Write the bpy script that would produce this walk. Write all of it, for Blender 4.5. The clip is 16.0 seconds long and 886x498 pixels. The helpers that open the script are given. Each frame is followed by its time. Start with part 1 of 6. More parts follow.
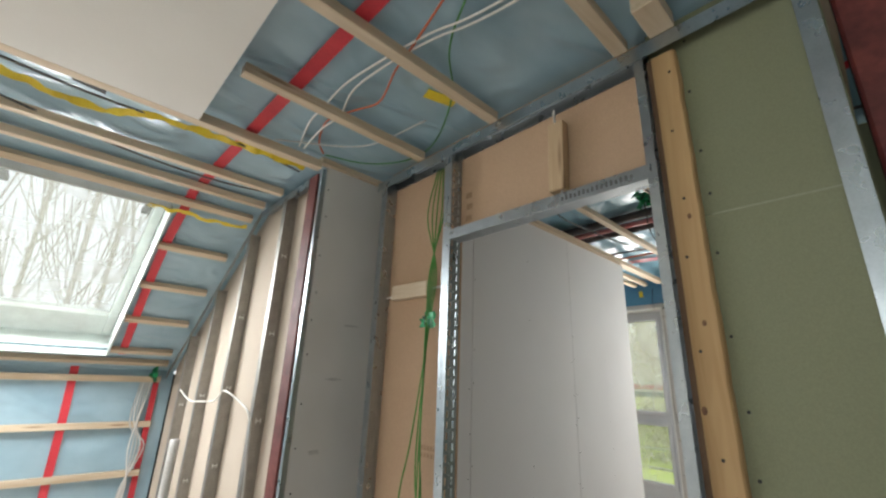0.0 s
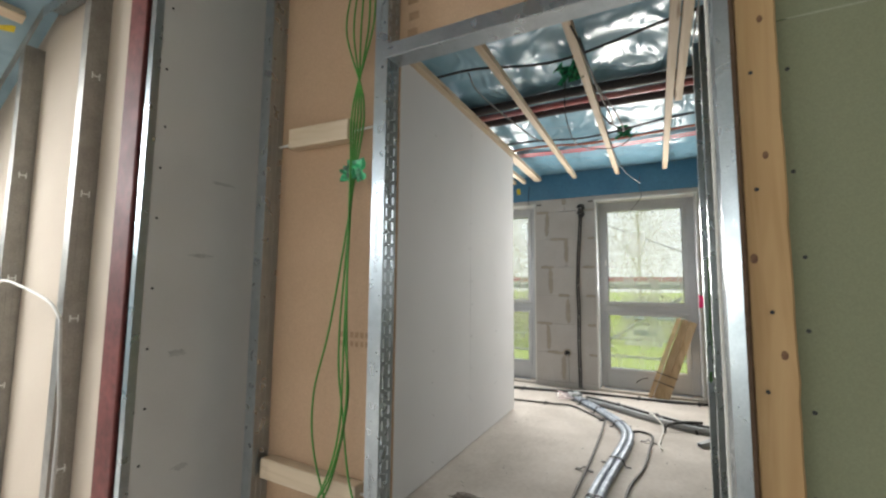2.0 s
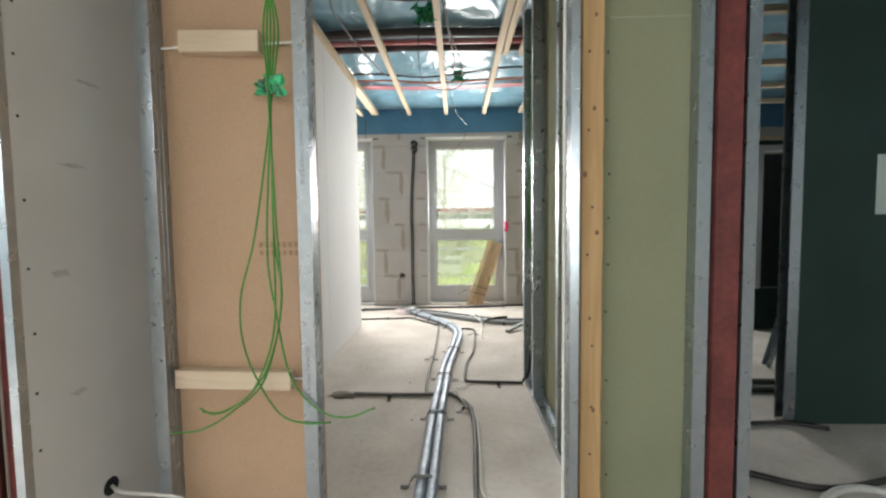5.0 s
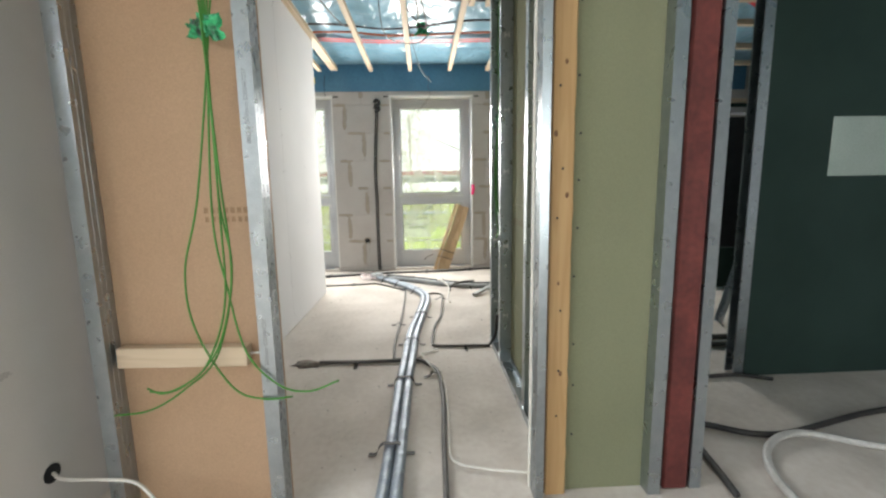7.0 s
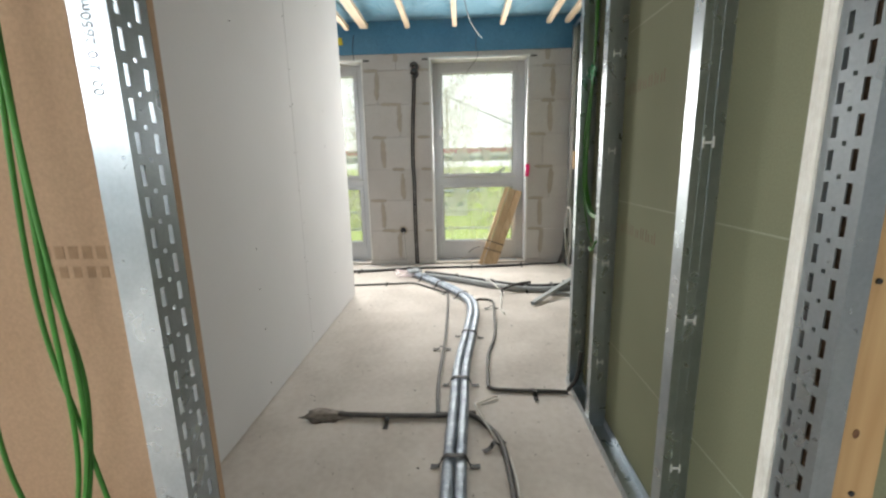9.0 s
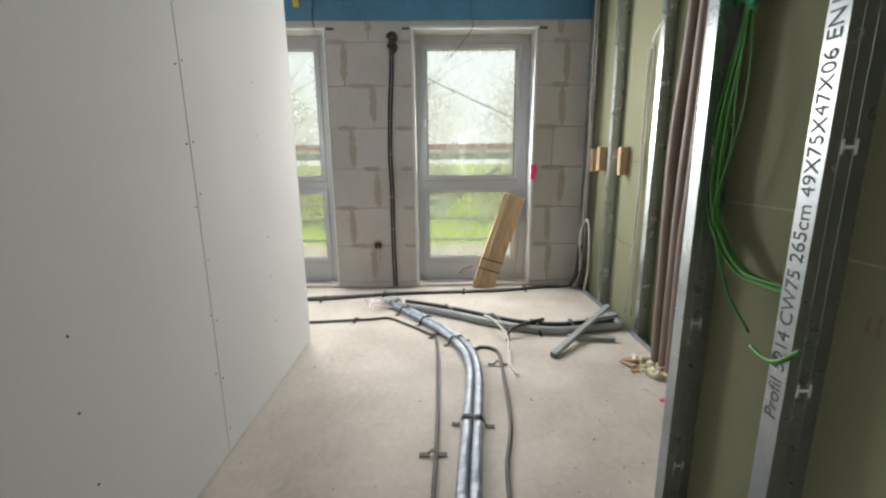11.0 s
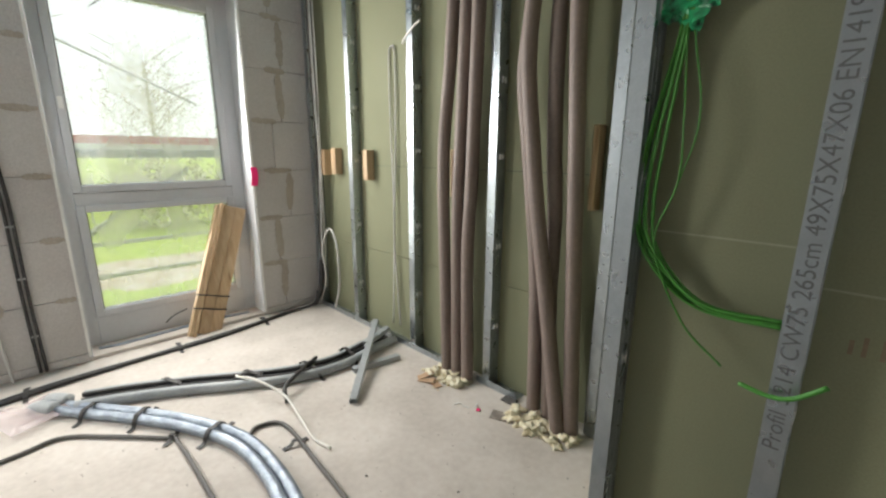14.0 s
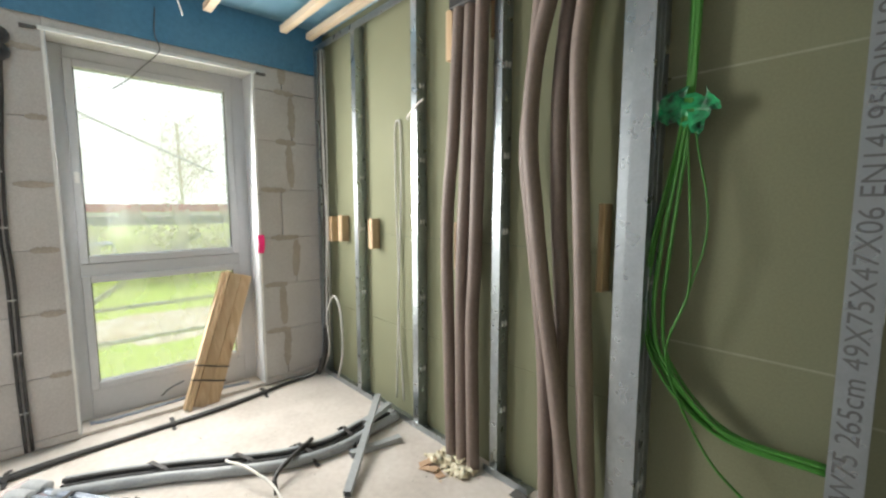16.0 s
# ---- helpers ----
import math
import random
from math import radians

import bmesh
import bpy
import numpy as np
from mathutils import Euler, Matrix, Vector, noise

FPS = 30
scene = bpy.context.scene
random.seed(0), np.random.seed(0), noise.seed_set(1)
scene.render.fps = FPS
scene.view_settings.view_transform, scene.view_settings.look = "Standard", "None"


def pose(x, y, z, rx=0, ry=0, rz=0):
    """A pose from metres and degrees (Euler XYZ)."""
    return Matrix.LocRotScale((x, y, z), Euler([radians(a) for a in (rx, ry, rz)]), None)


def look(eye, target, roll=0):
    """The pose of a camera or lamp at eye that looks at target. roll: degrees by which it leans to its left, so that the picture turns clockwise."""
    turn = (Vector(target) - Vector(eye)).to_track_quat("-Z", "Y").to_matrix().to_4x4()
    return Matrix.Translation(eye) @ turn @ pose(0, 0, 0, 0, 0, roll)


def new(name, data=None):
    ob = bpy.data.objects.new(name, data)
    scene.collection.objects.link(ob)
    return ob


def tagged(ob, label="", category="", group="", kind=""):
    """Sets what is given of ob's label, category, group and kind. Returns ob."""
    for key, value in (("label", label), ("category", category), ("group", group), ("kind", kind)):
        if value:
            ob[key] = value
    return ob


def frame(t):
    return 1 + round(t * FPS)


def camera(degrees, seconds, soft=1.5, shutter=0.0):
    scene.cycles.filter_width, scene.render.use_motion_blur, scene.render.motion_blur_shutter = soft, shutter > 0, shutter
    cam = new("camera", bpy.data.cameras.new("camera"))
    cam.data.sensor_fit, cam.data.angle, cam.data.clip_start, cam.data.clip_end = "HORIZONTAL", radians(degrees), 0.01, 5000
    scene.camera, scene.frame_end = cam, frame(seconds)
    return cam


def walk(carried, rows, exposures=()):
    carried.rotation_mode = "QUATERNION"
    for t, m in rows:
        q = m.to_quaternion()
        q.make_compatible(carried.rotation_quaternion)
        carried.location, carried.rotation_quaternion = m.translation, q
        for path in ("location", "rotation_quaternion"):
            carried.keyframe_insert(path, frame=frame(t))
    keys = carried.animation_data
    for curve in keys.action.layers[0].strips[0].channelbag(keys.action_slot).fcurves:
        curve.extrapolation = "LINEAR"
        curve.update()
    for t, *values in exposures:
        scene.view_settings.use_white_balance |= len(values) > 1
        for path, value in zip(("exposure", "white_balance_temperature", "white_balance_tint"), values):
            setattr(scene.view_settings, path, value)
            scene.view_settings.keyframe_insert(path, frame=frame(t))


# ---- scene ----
cam = camera(93.6, 16.0, soft=2.4)
PATH = [
    (0, (0.257, -0.993, 1.382), (1.549, 0.41, 1.987), 2.1),
    (0.5, (0.272, -0.817, 1.352), (1.695, 0.504, 1.831), 1.4),
    (1, (0.28, -0.644, 1.311), (1.826, 0.569, 1.683), 1.0),
    (1.5, (0.382, -0.511, 1.274), (2.05, 0.558, 1.552), 0.7),
    (2, (0.45, -0.42, 1.262), (2.223, 0.488, 1.445), 0.6),
    (2.5, (0.431, -0.331, 1.228), (2.291, 0.394, 1.338), 0.3),
    (3, (0.359, -0.227, 1.188), (2.28, 0.329, 1.23), -0.1),
    (3.5, (0.26, -0.166, 1.163), (2.218, 0.241, 1.15), -0.6),
    (4, (0.168, -0.159, 1.162), (2.146, 0.13, 1.109), -0.8),
    (4.5, (0.113, -0.16, 1.16), (2.103, 0.024, 1.07), -0.9),
    (5, (0.08, -0.16, 1.16), (2.075, -0.094, 1.045), -0.7),
    (7.5, (0.237, -0.165, 1.157), (2.211, -0.254, 0.851), -1.2),
    (8, (0.485, -0.13, 1.217), (2.452, -0.134, 0.856), -0.9),
    (8.5, (0.741, -0.108, 1.206), (2.702, -0.05, 0.817), -1.2),
    (9, (1.009, -0.065, 1.214), (2.968, 0.018, 0.817), -1.3),
    (11.5, (2.288, 0.036, 1.254), (4.239, -0.052, 0.822), -0.6),
    (12, (2.522, 0.044, 1.286), (4.451, -0.191, 0.816), -0.9),
    (12.5, (2.654, 0.194, 1.278), (4.502, -0.364, 0.755), -0.5),
    (13, (2.752, 0.296, 1.264), (4.475, -0.549, 0.703), -1.0),
    (13.5, (2.767, 0.377, 1.281), (4.308, -0.777, 0.739), 0.1),
    (14, (2.746, 0.37, 1.31), (4.129, -1.002, 0.862), 0.3),
    (14.5, (2.75, 0.326, 1.398), (4.027, -1.182, 1.086), 0.2),
    (15, (2.756, 0.309, 1.408), (4.015, -1.235, 1.242), -0.5),
    (15.5, (2.759, 0.299, 1.414), (4.087, -1.191, 1.286), -0.7),
    (16, (2.774, 0.254, 1.423), (4.237, -1.094, 1.215), 0.0),
]
walk(cam, [(t, look(eye, target, roll)) for t, eye, target, roll in PATH], [(0, -0.3), (2, -0.3), (5, 0.13), (7.5, 0.22), (8.5, 0.14), (9, 0.02), (11.5, -0.3), (12.5, -0.34), (13.5, -0.22), (14.5, 0.08), (15, 0.16), (16, 0.2)])

# ---- world, sun, exposure ----
world = bpy.data.worlds.new("overcast_sky")
scene.world = world
world.use_nodes = True
wn, wl = world.node_tree.nodes, world.node_tree.links
sky = wn.new("ShaderNodeTexSky")
sky.sky_type = "NISHITA"
sky.sun_disc = False
sky.sun_elevation, sky.sun_rotation = radians(46), radians(176)
sky.dust_density, sky.air_density = 4.0, 1.0
pale = wn.new("ShaderNodeMix")
pale.data_type = "RGBA"
pale.inputs[0].default_value = 0.75
pale.inputs[7].default_value = (13.0, 13.1, 13.2, 1)
wl.new(sky.outputs[0], pale.inputs[6])
wl.new(pale.outputs[2], wn["Background"].inputs[0])
wn["Background"].inputs[1].default_value = 0.15

sun = new("sun", bpy.data.lights.new("sun", "SUN"))
sun.data.energy, sun.data.angle, sun.data.color = 2.4, radians(14), (1.0, 0.96, 0.9)
sun.matrix_world = look((8, -14, 14.5), (7, 0, 0))


def sky_portal(name, m, sx, sy, power, tint=(1.0, 0.97, 0.925)):
    """Skylight that comes in through one window opening."""
    a = new(name, bpy.data.lights.new(name, "AREA"))
    a.data.shape, a.data.size, a.data.size_y = "RECTANGLE", sx, sy
    a.data.energy, a.data.color = power, tint
    a.matrix_world = m
    return a


# in the openings of the tall windows, roof windows and added back window
for y, power in ((-0.306, 38), (1.59, 38), (-2.205, 31)):
    for z, share in ((0.72, 0.25), (1.72, 1.65)):
        sky_portal("daylight_window", look((6.14, y, z), (0, y, z - 0.7)), 0.82, 0.98, power * share)
COOL = (0.96, 0.985, 1.0)
sky_portal("daylight_window", look((0.178, 3.147, 2.10), (0.178, 2.633, 1.243)), 0.85, 1.3, 85, COOL)
# in the unseen roof window, added to brighten the entrance room
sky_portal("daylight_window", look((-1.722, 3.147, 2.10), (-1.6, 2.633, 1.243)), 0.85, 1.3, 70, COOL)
# in the unseen back window, added to light the doorway wall
sky_portal("daylight_window", look((-3.16, -1.35, 1.35), (0, -1.2, 1.1)), 1.5, 1.5, 42, COOL)


# ---- materials ----
def mat(name, base, rough=0.6, metal=0.0, spots=None, scale=6.0, mix=0.35, fine=80.0, fine_mix=0.12, bump=0.15, bump_scale=60.0,
        stretch=(1, 1, 1), per_object=0.0, spec=0.5, far=0.01):
    """A surface with variation at two scales and a fine relief. spots: the second colour, mixed in by a large noise."""
    m = bpy.data.materials.new(name)
    m.use_nodes = True
    n, l = m.node_tree.nodes, m.node_tree.links
    b = n["Principled BSDF"]
    b.inputs["Roughness"].default_value, b.inputs["Metallic"].default_value = rough, metal
    b.inputs["Specular IOR Level"].default_value = spec
    tc = n.new("ShaderNodeTexCoord")
    mp = n.new("ShaderNodeMapping")
    mp.inputs["Scale"].default_value = stretch
    l.new(tc.outputs["Object"], mp.inputs[0])
    big = n.new("ShaderNodeTexNoise")
    big.inputs["Scale"].default_value, big.inputs["Detail"].default_value = scale, 6
    small = n.new("ShaderNodeTexNoise")
    small.inputs["Scale"].default_value, small.inputs["Detail"].default_value = fine, 4
    l.new(mp.outputs[0], big.inputs[0]), l.new(mp.outputs[0], small.inputs[0])
    ramp = n.new("ShaderNodeValToRGB")
    ramp.color_ramp.elements[0].position, ramp.color_ramp.elements[1].position = 0.38, 0.66
    ramp.color_ramp.elements[0].color = (*base, 1)
    s = spots or tuple(c * 0.8 for c in base)
    ramp.color_ramp.elements[1].color = (*[a + (c - a) * mix * 2 for a, c in zip(base, s)], 1)
    l.new(big.outputs[0], ramp.inputs[0])
    mul = n.new("ShaderNodeMix")
    mul.data_type, mul.blend_type = "RGBA", "OVERLAY"
    mul.inputs[0].default_value = fine_mix * 2
    l.new(ramp.outputs[0], mul.inputs[6]), l.new(small.outputs[0], mul.inputs[7])
    out = mul.outputs[2]
    if per_object:
        info = n.new("ShaderNodeObjectInfo")
        hsv = n.new("ShaderNodeHueSaturation")
        mr = n.new("ShaderNodeMapRange")
        mr.inputs[3].default_value, mr.inputs[4].default_value = 1 - per_object, 1 + per_object
        l.new(info.outputs["Random"], mr.inputs[0]), l.new(mr.outputs[0], hsv.inputs["Value"]), l.new(out, hsv.inputs["Color"])
        out = hsv.outputs[0]
    l.new(out, b.inputs["Base Color"])
    rr = n.new("ShaderNodeMapRange")
    rr.inputs[3].default_value, rr.inputs[4].default_value = max(0.03, rough - 0.12), min(1, rough + 0.12)
    l.new(big.outputs[0], rr.inputs[0]), l.new(rr.outputs[0], b.inputs["Roughness"])
    if bump:
        rel = n.new("ShaderNodeTexNoise")
        rel.inputs["Scale"].default_value, rel.inputs["Detail"].default_value = bump_scale, 5
        l.new(mp.outputs[0], rel.inputs[0])
        bp = n.new("ShaderNodeBump")
        bp.inputs["Strength"].default_value, bp.inputs["Distance"].default_value = bump, far
        l.new(rel.outputs[0], bp.inputs["Height"]), l.new(bp.outputs[0], b.inputs["Normal"])
    return m


def wood(name, light, dark, along="X", scale=1.0):
    """Sawn softwood: stretched grain, a few knots, fine fibres."""
    m = bpy.data.materials.new(name)
    m.use_nodes = True
    n, l = m.node_tree.nodes, m.node_tree.links
    b = n["Principled BSDF"]
    b.inputs["Roughness"].default_value = 0.7
    tc, mp = n.new("ShaderNodeTexCoord"), n.new("ShaderNodeMapping")
    st = {"X": (0.9, 14, 14), "Y": (14, 0.9, 14), "Z": (14, 14, 0.9)}[along]
    info = n.new("ShaderNodeObjectInfo")
    off = n.new("ShaderNodeVectorMath")
    off.operation = "SCALE"
    off.inputs[0].default_value = (7.3, 5.1, 9.7)
    l.new(info.outputs["Random"], off.inputs[3])
    l.new(off.outputs[0], mp.inputs["Location"])
    mp.inputs["Scale"].default_value = [c * scale for c in st]
    l.new(tc.outputs["Object"], mp.inputs[0])
    g = n.new("ShaderNodeTexNoise")
    g.inputs["Scale"].default_value, g.inputs["Detail"].default_value, g.inputs["Distortion"].default_value = 1.6, 8, 1.2
    l.new(mp.outputs[0], g.inputs[0])
    rp = n.new("ShaderNodeValToRGB")
    rp.color_ramp.elements[0].position, rp.color_ramp.elements[1].position = 0.3, 0.72
    rp.color_ramp.elements[0].color, rp.color_ramp.elements[1].color = (*dark, 1), (*light, 1)
    l.new(g.outputs[0], rp.inputs[0])
    kn = n.new("ShaderNodeTexVoronoi")
    kn.inputs["Scale"].default_value = 0.9
    km = n.new("ShaderNodeMapping")
    km.inputs["Scale"].default_value = [c * (1.0 if c < 2 else 0.55) * 2.0 for c in st]
    l.new(off.outputs[0], km.inputs["Location"])
    l.new(tc.outputs["Object"], km.inputs[0]), l.new(km.outputs[0], kn.inputs[0])
    kr = n.new("ShaderNodeValToRGB")
    kr.color_ramp.elements[0].position, kr.color_ramp.elements[1].position = 0.05, 0.16
    kr.color_ramp.elements[0].color, kr.color_ramp.elements[1].color = (0.35, 0.22, 0.13, 1), (1, 1, 1, 1)
    l.new(kn.outputs["Distance"], kr.inputs[0])
    mx = n.new("ShaderNodeMix")
    mx.data_type, mx.blend_type = "RGBA", "MULTIPLY"
    mx.inputs[0].default_value = 0.75
    l.new(rp.outputs[0], mx.inputs[6]), l.new(kr.outputs[0], mx.inputs[7])
    hs, mr = n.new("ShaderNodeHueSaturation"), n.new("ShaderNodeMapRange")
    mr.inputs[3].default_value, mr.inputs[4].default_value = 0.85, 1.1
    l.new(info.outputs["Random"], mr.inputs[0]), l.new(mr.outputs[0], hs.inputs["Value"]), l.new(mx.outputs[2], hs.inputs["Color"])
    l.new(hs.outputs[0], b.inputs["Base Color"])
    bp = n.new("ShaderNodeBump")
    bp.inputs["Strength"].default_value, bp.inputs["Distance"].default_value = 0.25, 0.003
    l.new(g.outputs[0], bp.inputs["Height"]), l.new(bp.outputs[0], b.inputs["Normal"])
    return m


def foil(name, base, deep, rough, wrinkle, dist, scale):
    """Plastic film, taut and creased: soft folds with a few sharp creases."""
    m = bpy.data.materials.new(name)
    m.use_nodes = True
    n, l = m.node_tree.nodes, m.node_tree.links
    b = n["Principled BSDF"]
    b.inputs["Roughness"].default_value = rough
    b.inputs["Coat Weight"].default_value, b.inputs["Coat Roughness"].default_value = 0.3, 0.18
    tc, mp = n.new("ShaderNodeTexCoord"), n.new("ShaderNodeMapping")
    mp.inputs["Scale"].default_value = (1.0, 1.7, 1.0)
    l.new(tc.outputs["Object"], mp.inputs[0])
    a, c = n.new("ShaderNodeTexNoise"), n.new("ShaderNodeTexNoise")
    a.inputs["Scale"].default_value, a.inputs["Detail"].default_value, a.inputs["Distortion"].default_value = scale, 3, 1.5
    c.inputs["Scale"].default_value, c.inputs["Detail"].default_value = 3.0, 5
    try:
        a.noise_type = "RIDGED_MULTIFRACTAL"
    except Exception:
        pass
    l.new(mp.outputs[0], a.inputs[0]), l.new(mp.outputs[0], c.inputs[0])
    rp = n.new("ShaderNodeValToRGB")
    rp.color_ramp.elements[0].position, rp.color_ramp.elements[1].position = 0.35, 0.7
    rp.color_ramp.elements[0].color, rp.color_ramp.elements[1].color = (*base, 1), (*deep, 1)
    l.new(c.outputs[0], rp.inputs[0]), l.new(rp.outputs[0], b.inputs["Base Color"])
    bp = n.new("ShaderNodeBump")
    bp.inputs["Strength"].default_value, bp.inputs["Distance"].default_value = wrinkle, dist
    l.new(a.outputs[0], bp.inputs["Height"]), l.new(bp.outputs[0], b.inputs["Normal"])
    l.new(bp.outputs[0], b.inputs["Coat Normal"])
    return m


def glass_pane(name):
    m = bpy.data.materials.new(name)
    m.use_nodes = True
    n, l = m.node_tree.nodes, m.node_tree.links
    n.remove(n["Principled BSDF"])
    t, g, x, f = n.new("ShaderNodeBsdfTransparent"), n.new("ShaderNodeBsdfGlossy"), n.new("ShaderNodeMixShader"), n.new("ShaderNodeLayerWeight")
    t.inputs[0].default_value = (0.93, 0.96, 0.95, 1)
    g.inputs["Roughness"].default_value = 0.02
    f.inputs[0].default_value = 0.5
    pw, sc_ = n.new("ShaderNodeMath"), n.new("ShaderNodeMapRange")
    pw.operation = "POWER"
    pw.inputs[1].default_value = 4.0
    sc_.inputs[3].default_value, sc_.inputs[4].default_value = 0.02, 0.5
    l.new(f.outputs["Facing"], pw.inputs[0]), l.new(pw.outputs[0], sc_.inputs[0])
    # dust film, strong enough to veil the view beyond in haze
    dust, dm, nz, mr = n.new("ShaderNodeBsdfTranslucent"), n.new("ShaderNodeMixShader"), n.new("ShaderNodeTexNoise"), n.new("ShaderNodeMapRange")
    tc, mp = n.new("ShaderNodeTexCoord"), n.new("ShaderNodeMapping")
    mp.inputs["Scale"].default_value = (1, 2.2, 1.4)
    nz.inputs["Scale"].default_value, nz.inputs["Detail"].default_value = 2.2, 6
    mr.inputs[1].default_value, mr.inputs[2].default_value, mr.inputs[3].default_value, mr.inputs[4].default_value = 0.35, 0.75, 0.2, 0.32
    dust.inputs[0].default_value = (0.95, 0.94, 0.92, 1)
    l.new(tc.outputs["Object"], mp.inputs[0]), l.new(mp.outputs[0], nz.inputs[0]), l.new(nz.outputs[0], mr.inputs[0]), l.new(mr.outputs[0], dm.inputs[0])
    l.new(t.outputs[0], dm.inputs[1]), l.new(dust.outputs[0], dm.inputs[2])
    l.new(sc_.outputs[0], x.inputs[0]), l.new(dm.outputs[0], x.inputs[1]), l.new(g.outputs[0], x.inputs[2])
    l.new(x.outputs[0], n["Material Output"].inputs[0])
    return m


def glass_film(name):
    """Thin clear wrapping film: mostly see-through, with glossy creases."""
    m = bpy.data.materials.new(name)
    m.use_nodes = True
    n, l = m.node_tree.nodes, m.node_tree.links
    b = n["Principled BSDF"]
    b.inputs["Base Color"].default_value = (0.75, 0.62, 0.64, 1)
    b.inputs["Roughness"].default_value = 0.2
    b.inputs["Alpha"].default_value = 0.38
    return m


M_CONC = mat("raw_concrete_floor", (0.62, 0.57, 0.52), 0.88, spots=(0.49, 0.445, 0.40), scale=2.6, mix=0.45, fine=30, fine_mix=0.09, bump=0.2, bump_scale=22, far=0.005)
M_ZINC = mat("galvanised_steel", (0.44, 0.485, 0.515), 0.3, 0.95, spots=(0.36, 0.40, 0.43), scale=18, mix=0.35, fine=160, fine_mix=0.06, bump=0, far=0.002)
# dull steel; its warm taupe holds the cream boards' reflection
M_ZINCD = mat("dull_steel_cream_tint", (0.37, 0.355, 0.33), 0.45, 0.85, spots=(0.30, 0.29, 0.27), scale=14, mix=0.4, fine=120, bump=0.06, far=0.002)
M_GREEN = mat("green_impregnated_board", (0.205, 0.212, 0.13), 0.85, spots=(0.175, 0.182, 0.11), scale=1.4, mix=0.3, fine=200, fine_mix=0.08, bump=0.06, bump_scale=200, far=0.002)
# far darker than M_GREEN: the side room's dimness is put into the colour
M_DGREEN = mat("dimmed_green_board", (0.015, 0.04, 0.033), 0.8, spots=(0.011, 0.03, 0.025), scale=2, fine=150, bump=0.05, far=0.002)
M_GREY = mat("grey_plasterboard", (0.665, 0.665, 0.675), 0.8, spots=(0.615, 0.615, 0.625), spec=0.3, scale=1.6, mix=0.3, fine=220, fine_mix=0.05, bump=0.05, bump_scale=220, far=0.002)
M_GREYD = mat("grey_plasterboard_panel", (0.63, 0.61, 0.58), 0.8, spots=(0.57, 0.55, 0.52), scale=2.5, mix=0.35, fine=220, fine_mix=0.06, bump=0.05, bump_scale=220, far=0.002)
M_WHITEB = mat("pale_plasterboard", (0.76, 0.73, 0.68), 0.8, spots=(0.71, 0.68, 0.63), scale=2, fine=200, fine_mix=0.05, bump=0.04, far=0.002)
M_BROWN = mat("brown_board_backing", (0.46, 0.31, 0.20), 0.85, spots=(0.42, 0.277, 0.175), scale=2.2, mix=0.35, fine=180, fine_mix=0.1, bump=0.06, bump_scale=150, far=0.002)
M_CREAM = mat("cream_board_backing", (0.54, 0.46, 0.375), 0.85, spots=(0.48, 0.40, 0.325), scale=2.2, fine=180, fine_mix=0.08, bump=0.05, far=0.002)
M_PINEX = wood("sawn_pine_lengthwise", (0.66, 0.54, 0.40), (0.52, 0.40, 0.27), "X")
M_PINEY = wood("sawn_pine_crosswise", (0.66, 0.54, 0.40), (0.52, 0.40, 0.27), "Y")
M_PINEZ = wood("sawn_pine_upright", (0.63, 0.46, 0.29), (0.47, 0.32, 0.18), "Z")
M_PLANK = wood("yellowed_pine_plank", (0.62, 0.41, 0.20), (0.47, 0.28, 0.12), "Z")
M_KNOT = mat("dark_pine_knot", (0.20, 0.10, 0.045), 0.6, spots=(0.12, 0.055, 0.025), scale=60, mix=0.5, bump=0.1, far=0.001)
M_FOIL = foil("blue_vapour_film", (0.35, 0.49, 0.565), (0.26, 0.39, 0.47), 0.33, 0.7, 0.05, 2.4)
M_FOIL2 = foil("glossy_blue_vapour_film", (0.25, 0.43, 0.54), (0.17, 0.33, 0.43), 0.3, 0.5, 0.04, 3.4)
M_BAND = mat("blue_edge_film", (0.075, 0.22, 0.36), 0.4, spots=(0.055, 0.18, 0.31), scale=3, fine=40, bump=0.35, bump_scale=9, far=0.01)
M_RED = mat("red_adhesive_tape", (0.62, 0.045, 0.06), 0.45, spots=(0.5, 0.03, 0.05), scale=8, fine=90, bump=0.3, bump_scale=30, far=0.004)
M_YEL = mat("yellow_tape", (0.72, 0.55, 0.03), 0.45, spots=(0.6, 0.42, 0.02), scale=9, bump=0.3, bump_scale=40, far=0.004)
M_GTAPE = mat("green_printed_tape", (0.03, 0.42, 0.16), 0.4, spots=(0.008, 0.14, 0.05), scale=42, mix=0.75, bump=0.4, bump_scale=50, far=0.006)
M_REDST = mat("red_oxide_primer_steel", (0.15, 0.032, 0.027), 0.6, spots=(0.095, 0.02, 0.018), scale=7, mix=0.5, fine=45, fine_mix=0.3, bump=0.15, bump_scale=35, far=0.003)
M_BLACK = mat("black_cable_jacket", (0.018, 0.018, 0.02), 0.55, spots=(0.06, 0.055, 0.05), scale=12, bump=0.1, far=0.002)
M_DGREY = mat("dark_grey_cable_jacket", (0.07, 0.068, 0.065), 0.6, spots=(0.14, 0.13, 0.12), scale=10, bump=0.15, far=0.002)
M_LGREY = mat("light_grey_cable", (0.55, 0.54, 0.52), 0.55, spots=(0.45, 0.44, 0.42), scale=9, bump=0.05, far=0.002)
M_WCAB = mat("white_cable", (0.75, 0.73, 0.68), 0.5, bump=0.05, far=0.002)
M_GCAB = mat("green_network_cable", (0.055, 0.24, 0.03), 0.5, spots=(0.04, 0.18, 0.022), scale=9, bump=0.05, far=0.002)
